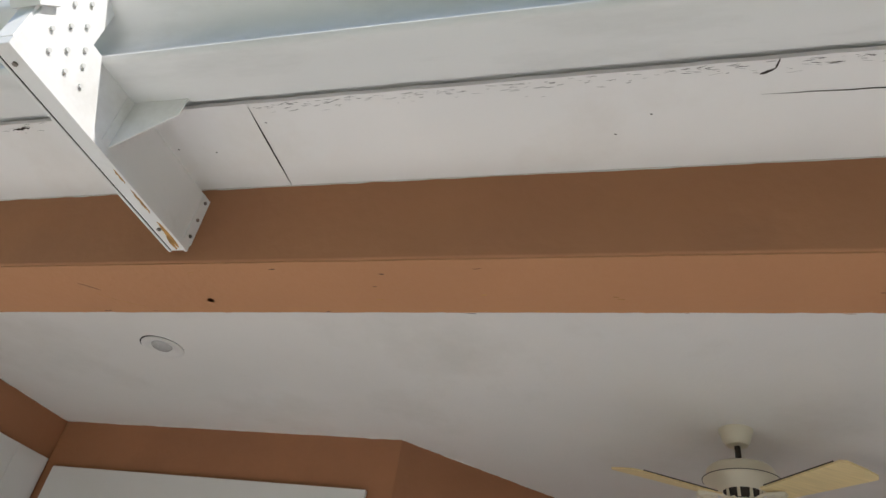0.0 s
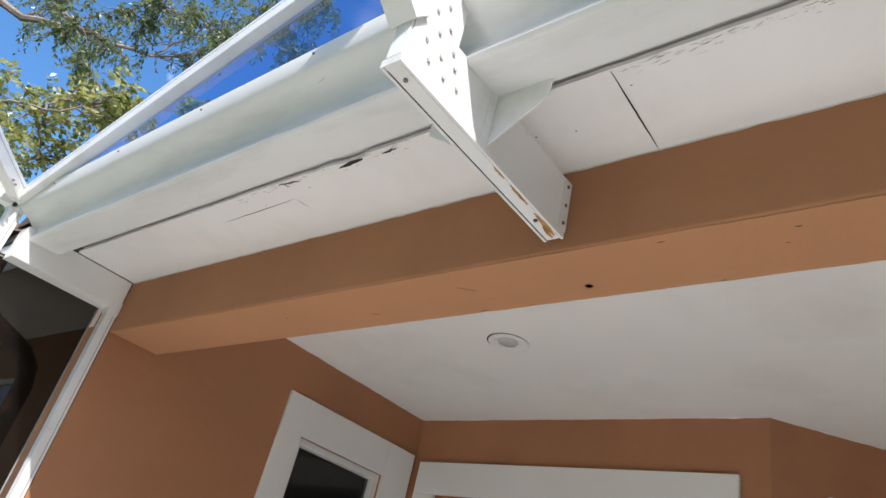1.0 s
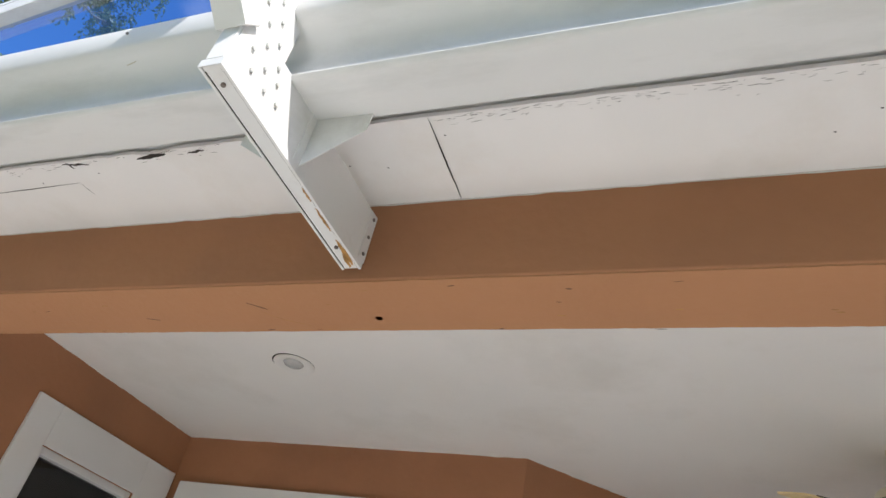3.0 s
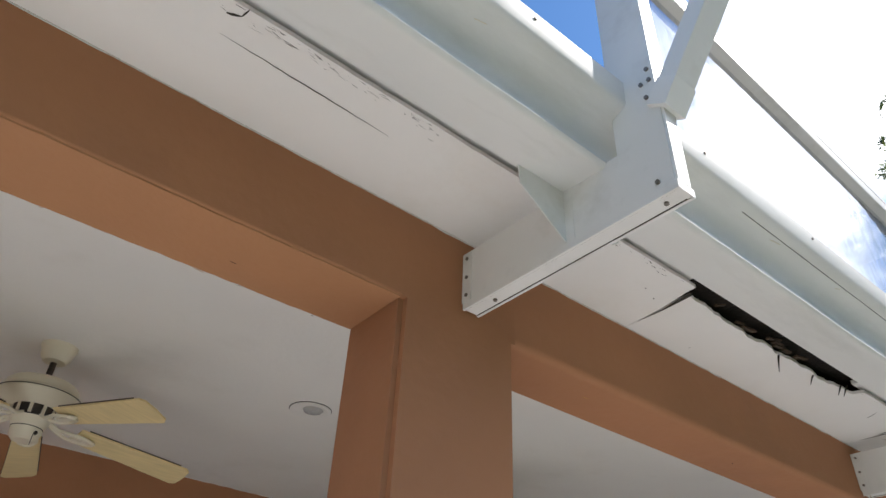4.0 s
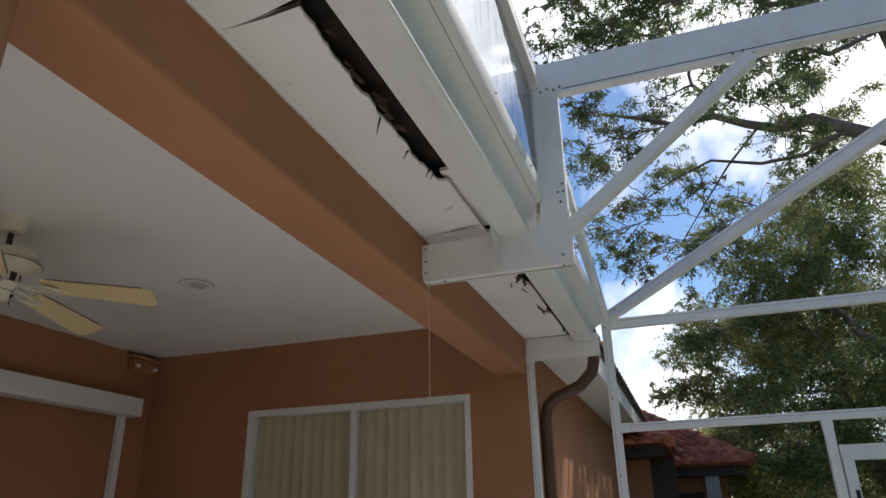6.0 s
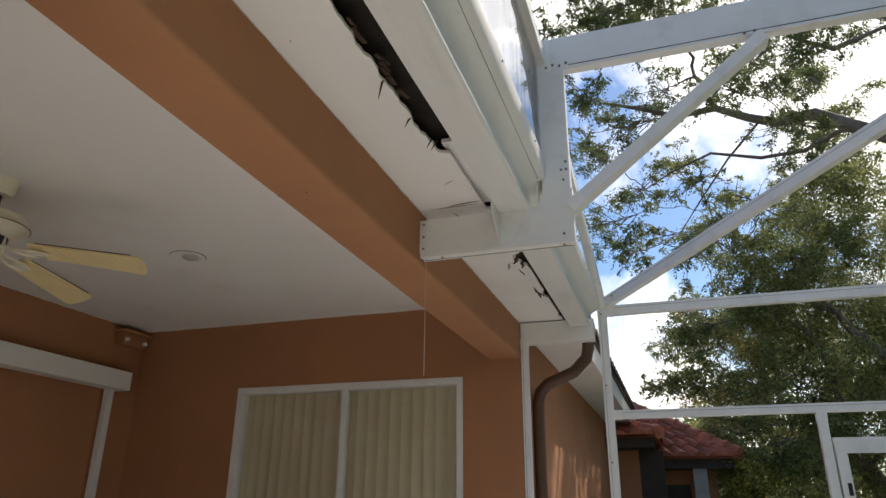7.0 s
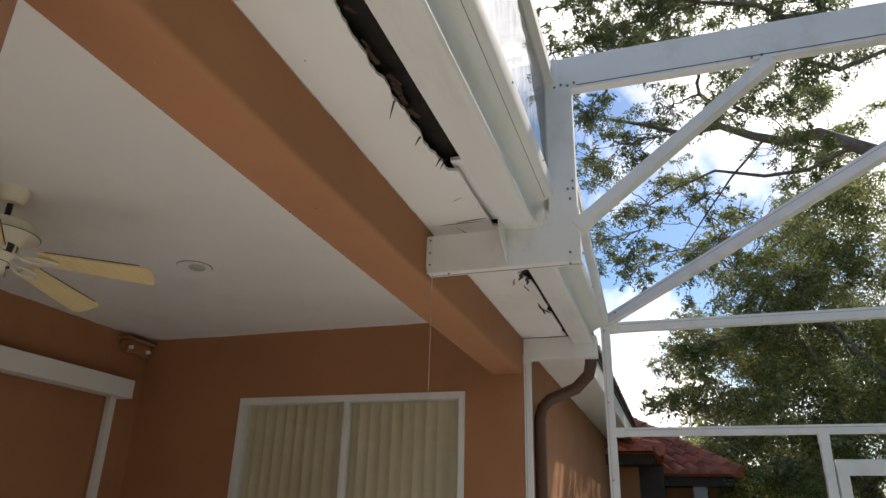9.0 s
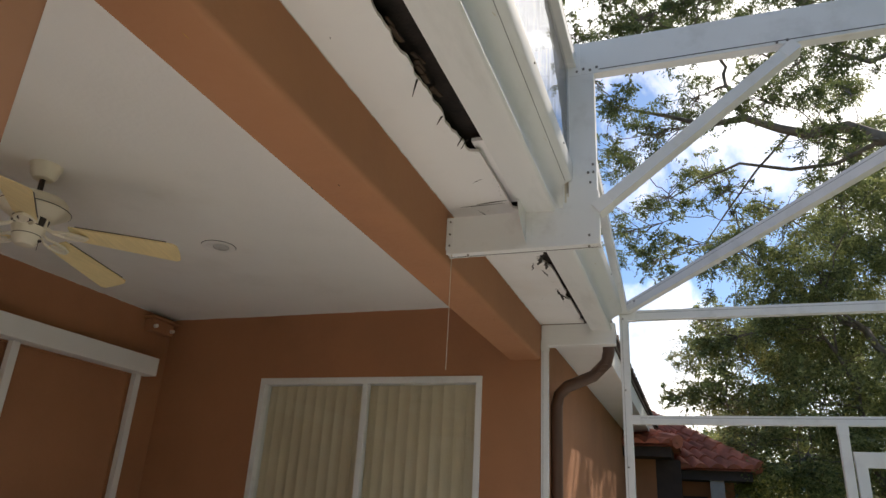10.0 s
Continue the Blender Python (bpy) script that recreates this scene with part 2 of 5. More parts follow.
def box(bm, x0, x1, y0, y1, z0, z1, bevel=0.0, m=None):
    r = bmesh.ops.create_cube(bm, size=1.0)
    vs = r["verts"]
    for v in vs:
        v.co = Vector(((x0 + x1) / 2 + v.co.x * (x1 - x0), (y0 + y1) / 2 + v.co.y * (y1 - y0), (z0 + z1) / 2 + v.co.z * (z1 - z0)))
    if bevel:
        es = list({e for v in vs for e in v.link_edges})
        out = bmesh.ops.bevel(bm, geom=es, offset=bevel, segments=2, affect="EDGES", profile=0.5)
        vs = list({v for f in out["faces"] for v in f.verts} | {v for v in vs if v.is_valid})
    if m is not None:
        bmesh.ops.transform(bm, matrix=m, verts=vs)
    return bm


def boxed(x0, x1, y0, y1, z0, z1, bevel=0.0):
    return box(bmesh.new(), x0, x1, y0, y1, z0, z1, bevel)


def prism(bm, pts, axis, a, b):
    """Polygon pts (in the two other axes, in order) pushed from a to b along axis."""
    def v3(p, h):
        return {"x": (h, p[0], p[1]), "y": (p[0], h, p[1]), "z": (p[0], p[1], h)}[axis]
    lo = [bm.verts.new(v3(p, a)) for p in pts]
    hi = [bm.verts.new(v3(p, b)) for p in pts]
    bm.faces.new(lo)
    bm.faces.new(hi[::-1])
    for i in range(len(pts)):
        j = (i + 1) % len(pts)
        bm.faces.new((lo[i], lo[j], hi[j], hi[i]))
    return bm


def bar(bm, p, q, w, h, up=(0, 0, 1), bevel=0.003):
    """Rectangular tube from p to q, w across, h along up."""
    p, q = Vector(p), Vector(q)
    d = q - p
    y = d.normalized()
    x = y.cross(Vector(up)).normalized()
    z = x.cross(y)
    m = Matrix((x, y, z)).transposed().to_4x4()
    m.translation = (p + q) / 2
    return box(bm, -w / 2, w / 2, -d.length / 2, d.length / 2, -h / 2, h / 2, bevel, m)


def disc(bm, c, r, depth, axis="z", seg=16, r2=None):
    m = Matrix.Translation(c)
    if axis == "x":
        m = m @ Matrix.Rotation(radians(90), 4, "Y")
    if axis == "y":
        m = m @ Matrix.Rotation(radians(90), 4, "X")
    bmesh.ops.create_cone(bm, cap_ends=True, segments=seg, radius1=r, radius2=r if r2 is None else r2, depth=depth, matrix=m)
    return bm


def lathe(bm, prof, seg=32, c=(0, 0, 0)):
    """Turn a profile of (radius, z) round the vertical through c."""
    rings = []
    for r, z in prof:
        rings.append([bm.verts.new((c[0] + r * math.cos(2 * math.pi * i / seg), c[1] + r * math.sin(2 * math.pi * i / seg), c[2] + z)) for i in range(seg)])
    for a, b in zip(rings, rings[1:]):
        for i in range(seg):
            j = (i + 1) % seg
            bm.faces.new((a[i], a[j], b[j], b[i]))
    bm.faces.new(rings[0][::-1])
    bm.faces.new(rings[-1])
    return bm


def sweep(bm, pts, radii, seg=10):
    """Round tube through pts."""
    pts = [Vector(p) for p in pts]
    rings = []
    ref = Vector((0.3, 0.2, 1)).normalized()
    for i, p in enumerate(pts):
        d = (pts[min(i + 1, len(pts) - 1)] - pts[max(i - 1, 0)]).normalized()
        x = d.cross(ref)
        x = x.normalized() if x.length > 1e-3 else d.orthogonal().normalized()
        y = d.cross(x)
        r = radii[i] if isinstance(radii, (list, tuple)) else radii
        rings.append([bm.verts.new(p + r * (math.cos(2 * math.pi * k / seg) * x + math.sin(2 * math.pi * k / seg) * y)) for k in range(seg)])
    for a, b in zip(rings, rings[1:]):
        for k in range(seg):
            j = (k + 1) % seg
            bm.faces.new((a[k], a[j], b[j], b[k]))
    bm.faces.new(rings[0][::-1])
    bm.faces.new(rings[-1])
    return bm


def sheet(pts):
    bm = bmesh.new()
    bm.faces.new([bm.verts.new(p) for p in pts])
    return bm


# ---- plan ----
SOF, UND, CEIL = 2.76, 2.505, 2.922          # soffit, underside of the header beam, lanai ceiling
XR, YB1, YB2 = 8.86, 2.26, 3.31              # right wall, back walls
COL0, COL1 = 4.41, 4.79                      # column
BD = 0.24                                   # depth of the beam
XA, XB, XC = 2.355, 4.625, 6.83              # brackets
XL_CAGE, XR_CAGE = -0.12, 8.96
ROOM = 0.2                                   # wall thickness


def structure(name, bm, mat, label, category):
    return tagged(part(name, bm, mat), label, category, kind="structure")


# ground
g = bmesh.new()
bmesh.ops.create_grid(g, x_segments=40, y_segments=40, size=400)
structure("ground", g, GRASS, "green lawn reaching to the horizon", "lawn")
structure("pool_deck", boxed(-3, 12, -2.1, 3.7, -0.2, 0.04), DECK, "pale concrete pool deck beside the house", "deck")

# walls of the lanai
def soft_corner(r, depth):
    """Beam section in (y, z): rounded lower front edge of radius r."""
    arc = [(r - r * math.cos(math.pi / 2 * k / 5), UND + r - r * math.sin(math.pi / 2 * k / 5)) for k in range(6)]
    return [(0, 2.98)] + arc + [(depth, UND), (depth, 2.98)]


front = thing("wall_front", (0, 0, 0), "brown painted stucco header beams and column in front of the lanai", "beam", kind="structure")
part("header", prism(bmesh.new(), soft_corner(0.008, 0.218), "x", 0, COL0), STUCCO, front, smooth=True)
part("header", prism(bmesh.new(), soft_corner(0.022, 0.218), "x", COL1, XR), STUCCO, front, smooth=True)
bm = boxed(COL0, COL1, 0, 0.218, 0, UND)
bmesh.ops.bevel(bm, geom=[e for e in bm.edges if abs(e.verts[0].co.z - e.verts[1].co.z) > 1 and e.verts[0].co.y < 0.01], offset=0.016, segments=4, affect="EDGES")
box(bm, COL0, COL1, 0, 0.218, UND, 2.98)
part("column", bm, STUCCO, front, smooth=True)
bm = prism(bmesh.new(), [(0, 0.218), (COL0, 0.218), (COL0, 0.231), (0, 0.257)], "z", UND, 2.98)
box(bm, COL0, COL1, 0.218, 0.231, 0, 2.98)
structure("wall_front_inner", bm, STUCCO, "brown stucco inner face of the header beam", "beam")
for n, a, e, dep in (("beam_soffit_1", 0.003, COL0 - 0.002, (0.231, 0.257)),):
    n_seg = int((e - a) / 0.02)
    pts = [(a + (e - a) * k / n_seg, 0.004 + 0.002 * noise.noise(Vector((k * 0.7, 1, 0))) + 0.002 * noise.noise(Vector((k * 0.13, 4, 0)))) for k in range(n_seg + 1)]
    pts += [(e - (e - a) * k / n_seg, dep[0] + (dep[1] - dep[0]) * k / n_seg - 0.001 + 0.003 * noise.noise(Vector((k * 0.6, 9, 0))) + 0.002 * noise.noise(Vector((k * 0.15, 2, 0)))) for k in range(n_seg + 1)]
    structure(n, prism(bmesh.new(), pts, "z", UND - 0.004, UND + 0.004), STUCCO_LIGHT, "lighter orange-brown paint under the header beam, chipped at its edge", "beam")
bm = boxed(-ROOM, 0, 0.0, 1.25, 0, 2.98)
box(bm, -ROOM, 0, 1.25, 1.98, 2.45, 2.98)
box(bm, -ROOM, 0, 1.98, YB1 + ROOM, 0, 2.98)
structure("wall_west", bm, STUCCO, "brown stucco end wall of the lanai with a door", "wall")
bm = boxed(0, 0.25, YB1, YB1 + ROOM, 0, 2.98)
box(bm, 0.25, 1.98, YB1, YB1 + ROOM, 2.42, 2.98)
box(bm, 1.98, 2.27, YB1, YB1 + ROOM, 0, 2.98)
structure("wall_north_1", bm, STUCCO, "brown stucco back wall with a white door header", "wall")
bm = prism(bmesh.new(), [(2.27, YB1), (3.25, YB2), (3.25, YB2 + ROOM), (2.19, YB1 + ROOM)], "z", 0, 2.98)
structure("wall_angled", bm, STUCCO, "brown stucco angled wall of the lanai", "wall")
bm = boxed(3.25, 4.2, YB2, YB2 + ROOM, 0, 2.98)
box(bm, 4.2, 8.5, YB2, YB2 + ROOM, 2.37, 2.98)
box(bm, 8.5, XR + ROOM, YB2, YB2 + ROOM, 0, 2.98)
structure("wall_north_2", bm, STUCCO, "brown stucco back wall over wide sliding doors", "wall")
bm = boxed(XR, XR + ROOM, 0, 0.425, 0, 2.98)
box(bm, XR, XR + ROOM, 0.425, 2.293, 2.395, 2.98)
box(bm, XR, XR + ROOM, 2.293, YB2, 0, 2.98)
structure("wall_east", bm, STUCCO, "brown stucco end wall with a sliding window", "wall")
bm = prism(bmesh.new(), [(0, 0.21), (XR, 0.21), (XR, YB2), (3.25, YB2), (2.27, YB1), (0, YB1)], "z", CEIL, CEIL + 0.04)
structure("ceiling", bm, CEILING, "white painted lanai ceiling with faint stains", "ceiling")


# wobbly paint line where white meets brown
def paint_line(p, q, drop, seed):
    """White brush edge along the top of a wall from p to q (plan points), hanging a few millimetres down."""
    p, q = Vector((*p, 0)), Vector((*q, 0))
    u = (q - p).normalized()
    out = Vector((u.y, -u.x, 0)) * 0.0012
    n = int((q - p).length / 0.025)
    bm = bmesh.new()
    rows = []
    for i in range(n + 1):
        c = p.lerp(q, i / n) + out
        low = drop * (0.55 + 0.5 * noise.noise(Vector((i * 0.45, seed, 0))) + 0.3 * noise.noise(Vector((i * 0.09, seed, 3))))
        rows.append((bm.verts.new((c.x, c.y, 1.0)), bm.verts.new((c.x, c.y, 1.0 - max(0.0005, low)))))
    for a, e in zip(rows, rows[1:]):
        bm.faces.new((a[0], e[0], e[1], a[1]))
    return bm


for k, (p, q, z, mat) in enumerate((((0, 0), (XR, 0), SOF, SOFFIT), ((0, YB1), (2.27, YB1), CEIL, CEILING), ((2.27, YB1), (3.25, YB2), CEIL, CEILING),
                                    ((3.25, YB2), (XR, YB2), CEIL, CEILING), ((XR, YB2), (XR, 0.22), CEIL, CEILING), ((0, 0.26), (0, YB1), CEIL, CEILING))):
    bm = paint_line(p, q, 0.007, k * 3.1)
    bmesh.ops.translate(bm, verts=bm.verts, vec=(0, 0, z - 1.0))
    structure("trim_paint_line", bm, mat, "uneven white paint edge along the top of the wall", "paint")


# ---- soffit, fascia and gutter ----
def noise1(x, s=0.0):
    return noise.noise(Vector((x, s, 0.37)))


HOLE0, HOLE1 = 5.265, 6.32


def soffit_edge(x):
    """y of the soffit board's front edge: straight, chewed away along the rotted stretches."""
    y = -0.293 + 0.002 * noise1(x * 14)
    if HOLE0 <= x <= HOLE1:
        u = (x - HOLE0) / (HOLE1 - HOLE0)
        y = -0.26 + 0.022 * math.sin(math.pi * u) ** 0.5 + 0.012 * noise1(x * 9, 2) + 0.007 * noise1(x * 40, 5)
    if x > 6.87:
        y = -0.31 + 0.003 * noise1(x * 9, 7)
    for c, w, d in ((1.79, 0.07, 0.009), (1.62, 0.03, 0.005), (1.98, 0.05, 0.004), (7.56, 0.09, 0.05), (7.5, 0.04, 0.03), (8.22, 0.07, 0.025), (8.75, 0.05, 0.02)):
        if abs(x - c) < w:
            y += d * (1 - abs(x - c) / w) ** 0.5 * (0.7 + 0.6 * noise1(x * 50))
    return y


def soffit_board(x0, x1, left=None, right=None):
    n = int((x1 - x0) / 0.012)
    pts = [(x0 + (x1 - x0) * i / n, soffit_edge(x0 + (x1 - x0) * i / n)) for i in range(n + 1)]
    if left:
        pts = left + [p for p in pts if p[0] > left[-1][0] + 0.004]
    if right:
        pts = [p for p in pts if p[0] < right[0][0] - 0.004] + right
    pts += [(right[-1][0] if right else x1, -0.002), (left[0][0] if left else x0, -0.002)]
    return prism(bmesh.new(), pts, "z", SOF, SOF + 0.012)


soffit = thing("soffit", (0, 0, 0), "white painted soffit boards, cracked, with a long rotted hole along the gutter", "soffit", kind="structure")
for bm in (soffit_board(0.002, 2.6212), soffit_board(2.6218, 5.29, None, [(5.262, -0.293), (5.262, -0.27), (5.285, -0.15), (5.2965, -0.05)]),
           soffit_board(5.3, 6.80, [(5.2985, -0.05), (5.294, -0.15), (5.289, -0.255)]), soffit_board(6.802, XR - 0.002)):
    part("soffit_board", bm, SOFFIT, soffit)
# strip in the groove between board and fascia
bm = bmesh.new()
for a, b in ((0, HOLE0 - 0.01), (HOLE1 - 0.02, 6.86)):
    box(bm, a, b, -0.357, -0.27, SOF + 0.03, SOF + 0.045)
part("groove_strip", bm, TRIM, soffit)
# near-black board whose colour gives the groove its shade
part("groove_shade", boxed(6.87, XR, -0.357, -0.2, SOF + 0.035, SOF + 0.05), ROT_SHADE, soffit, "near-black fill painting the shade where the strip has rotted away")


def crack(bm, pts, w):
    """Thin tapered split in the paint, standing just below the board."""
    pts = [Vector((x, y, 0)) for x, y in pts]
    n = len(pts)
    rows = []
    for i, p in enumerate(pts):
        d = (pts[min(i + 1, n - 1)] - pts[max(i - 1, 0)]).normalized()
        s = Vector((-d.y, d.x, 0)) * w * (0.15 + math.sin(math.pi * (i + 0.3) / n)) / 2
        rows.append([bm.verts.new((p.x + s.x, p.y + s.y, SOF - 0.0012)), bm.verts.new((p.x - s.x, p.y - s.y, SOF - 0.0012))])
    for a, b in zip(rows, rows[1:]):
        bm.faces.new((a[0], a[1], b[1], b[0]))


def wavy(x0, y0, x1, y1, n=14, amp=0.0015, s=0.0):
    return [(x0 + (x1 - x0) * i / n + amp * noise1(i * 0.9, s + 3), y0 + (y1 - y0) * i / n + amp * noise1(i * 1.3, s)) for i in range(n + 1)]


bm = bmesh.new()
crack(bm, wavy(2.6235, -0.285, 2.6205, -0.005, 18), 0.0042)
crack(bm, wavy(3.78, -0.205, 4.2, -0.196, 24), 0.0026)
crack(bm, wavy(1.02, -0.2, 1.44, -0.208, 18), 0.0028)
crack(bm, wavy(1.44, -0.208, 1.452, -0.155, 6), 0.0018)
crack(bm, wavy(3.802, -0.295, 3.797, -0.268, 6), 0.0035)
crack(bm, wavy(3.797, -0.27, 3.77, -0.258, 6), 0.006)
crack(bm, wavy(1.44, -0.285, 1.54, -0.275, 8, 0.005), 0.006)
crack(bm, wavy(1.46, -0.29, 1.475, -0.262, 6, 0.005), 0.005)
crack(bm, wavy(1.72, -0.272, 1.83, -0.281, 10, 0.003), 0.013)
crack(bm, wavy(1.9, -0.272, 1.96, -0.276, 8, 0.004), 0.007)
crack(bm, wavy(6.8, -0.06, 6.801, -0.27, 12, 0.003), 0.006)
crack(bm, wavy(7.47, -0.3, 7.62, -0.245, 8, 0.012), 0.02)
crack(bm, wavy(7.55, -0.3, 7.7, -0.275, 8, 0.01), 0.016)
crack(bm, wavy(7.58, -0.225, 7.7, -0.195, 8, 0.01), 0.007)
crack(bm, wavy(7.7, -0.25, 7.82, -0.262, 8, 0.006), 0.008)
crack(bm, wavy(8.05, -0.262, 8.3, -0.272, 10, 0.01), 0.016)
crack(bm, wavy(8.18, -0.275, 8.28, -0.3, 6, 0.008), 0.012)
crack(bm, wavy(6.55, -0.24, 6.58, -0.19, 6), 0.003)
crack(bm, wavy(6.772, -0.29, 6.79, -0.14, 12, 0.004), 0.008)
crack(bm, wavy(6.85, -0.13, 7.05, -0.21, 8, 0.004), 0.006)
bm.faces.new([bm.verts.new((x, y, SOF - 0.0012)) for x, y in ((5.27, -0.27), (5.29, -0.26), (5.2975, -0.16), (5.299, -0.045), (5.291, -0.16))])
part("paint_crack", bm, DARK, soffit, "dark split in the paint")
rng = random.Random(5)
bm = bmesh.new()
for x0, x1, num in ((1.2, 2.2, 50), (2.62, 4.3, 190), (4.7, 5.2, 20), (6.3, 6.75, 10), (7.3, 8.5, 30)):
    for _ in range(num):
        x, y = rng.uniform(x0, x1), -0.289 + abs(rng.gauss(0, 0.014))
        ln = rng.uniform(0.004, 0.03)
        crack(bm, wavy(x, y, x + ln, y + rng.uniform(-0.2, 0.2) * ln, 4, 0.0015, x), rng.uniform(0.0003, 0.0012))
for _ in range(16):
    x, y = rng.uniform(0.3, 8.6), rng.uniform(-0.24, -0.03)
    crack(bm, wavy(x, y, x + 0.006, y + 0.002, 3, 0.001, x), 0.003)
tagged(part("paint_flakes", bm, ROT_SHADE, soffit, "dark specks of flaked paint along the edge"), kind="stuff")
# rotted timber that shows in the hole
bm = bmesh.new()
for x, y, dx, ln in ((5.83, -0.235, 0.02, 0.05), (6.06, -0.24, 0.004, 0.03), (6.22, -0.262, 0.006, 0.028), (6.24, -0.275, -0.004, 0.035)):
    sweep(bm, [(x, y, SOF + 0.004), (x + dx * 0.5, y + 0.01, SOF - ln * 0.3), (x + dx, y + 0.022, SOF - ln)], [0.004, 0.003, 0.001], 5)
part("rotted_wood", bm, ROT_SHADE, soffit, "dark rotted wood fibres hanging in the hole", True)
# near-black slab above the hole stands in for the cavity's shade
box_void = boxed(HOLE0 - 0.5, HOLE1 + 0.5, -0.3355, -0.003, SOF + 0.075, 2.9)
part("cavity_shade_fill", box_void, ROT_SHADE, soffit)
rng = random.Random(3)
for k in range(9):
    x = rng.uniform(5.4, 6.0)
    y = soffit_edge(x) - rng.uniform(0.004, 0.02)
    bm = bar(bmesh.new(), (x, y, SOF + 0.012), (x + rng.uniform(0.03, 0.1), y + rng.uniform(-0.01, 0.01), SOF + rng.uniform(0.015, 0.03)), rng.uniform(0.008, 0.018), 0.006, bevel=0.001)
    part("wood_splinter", bm, OLD_WOOD, soffit, "brown splintered old wood")

fascia = structure("fascia", boxed(-0.08, XR + 0.08, -0.3575, -0.336, 2.793, 2.93, 0.002), TRIM, "white fascia board behind the gutter", "fascia")

# gutter: wide flat bottom, hollow ogee, folded lip
GPROF = [(-0.358, 2.90), (-0.358, 2.706), (-0.484, 2.699), (-0.493, 2.702), (-0.499, 2.710), (-0.498, 2.718), (-0.491, 2.725), (-0.484, 2.739), (-0.481, 2.758), (-0.485, 2.778), (-0.496, 2.798), (-0.516, 2.815), (-0.543, 2.828), (-0.566, 2.840),
         (-0.573, 2.850), (-0.574, 2.9185), (-0.570, 2.9185), (-0.568, 2.854), (-0.561, 2.845), (-0.540, 2.834), (-0.512, 2.821), (-0.490, 2.803), (-0.479, 2.78), (-0.475, 2.758), (-0.478, 2.736), (-0.482, 2.708), (-0.362, 2.714), (-0.362, 2.90)]


def gutter(x0, x1, label):
    th = thing("gutter", (0, 0, 0), label, "gutter", "gutter lengths along the eave")
    bm = bmesh.new()
    n = max(2, int((x1 - x0) / 0.25))
    rows = []
    for i in range(n + 1):
        x = x0 + (x1 - x0) * i / n
        rows.append([bm.verts.new((x, y + 0.0015 * noise1(x * 2.2, j * 0.3), z + 0.0015 * noise1(x * 1.7, 9 + j * 0.2))) for j, (y, z) in enumerate(GPROF)])
    for a, b in zip(rows, rows[1:]):
        for j in range(len(GPROF)):
            k = (j + 1) % len(GPROF)
            bm.faces.new((a[j], a[k], b[k], b[j]))
    bm.faces.new(rows[0])
    bm.faces.new(rows[-1][::-1])
    part("trough", bm, GUTTER, th, smooth=True)
    if x0 == XB:
        part("seam", bar(bmesh.new(), (x0 + 0.5, -0.5435, 2.8275), (x1 - 0.05, -0.5435, 2.8275), 0.0014, 0.0014, bevel=0), DARK, th)
    for s, ln in ((0.3, 0.045), (0.47, 0.02), (0.8, 0.03)):
        xx = x0 + (x1 - x0) * s
        part("scratch", bar(bmesh.new(), (xx, -0.53, 2.8215), (xx + ln, -0.535, 2.824), 0.0016, 0.0016, bevel=0), WATER_STAIN, th)
    for i in range(int((x1 - x0) / 0.55)):
        part("screw", disc(bmesh.new(), (x0 + 0.3 + i * 0.55, -0.575, 2.895), 0.004, 0.006, "y", 8), SCREW, th)
    return th


for a, b in ((XL_CAGE + 0.03, XA), (XA, XB), (XB, XC), (XC, XR_CAGE - 0.03)):
    gutter(a, b, "white aluminium super gutter with grey water stains")


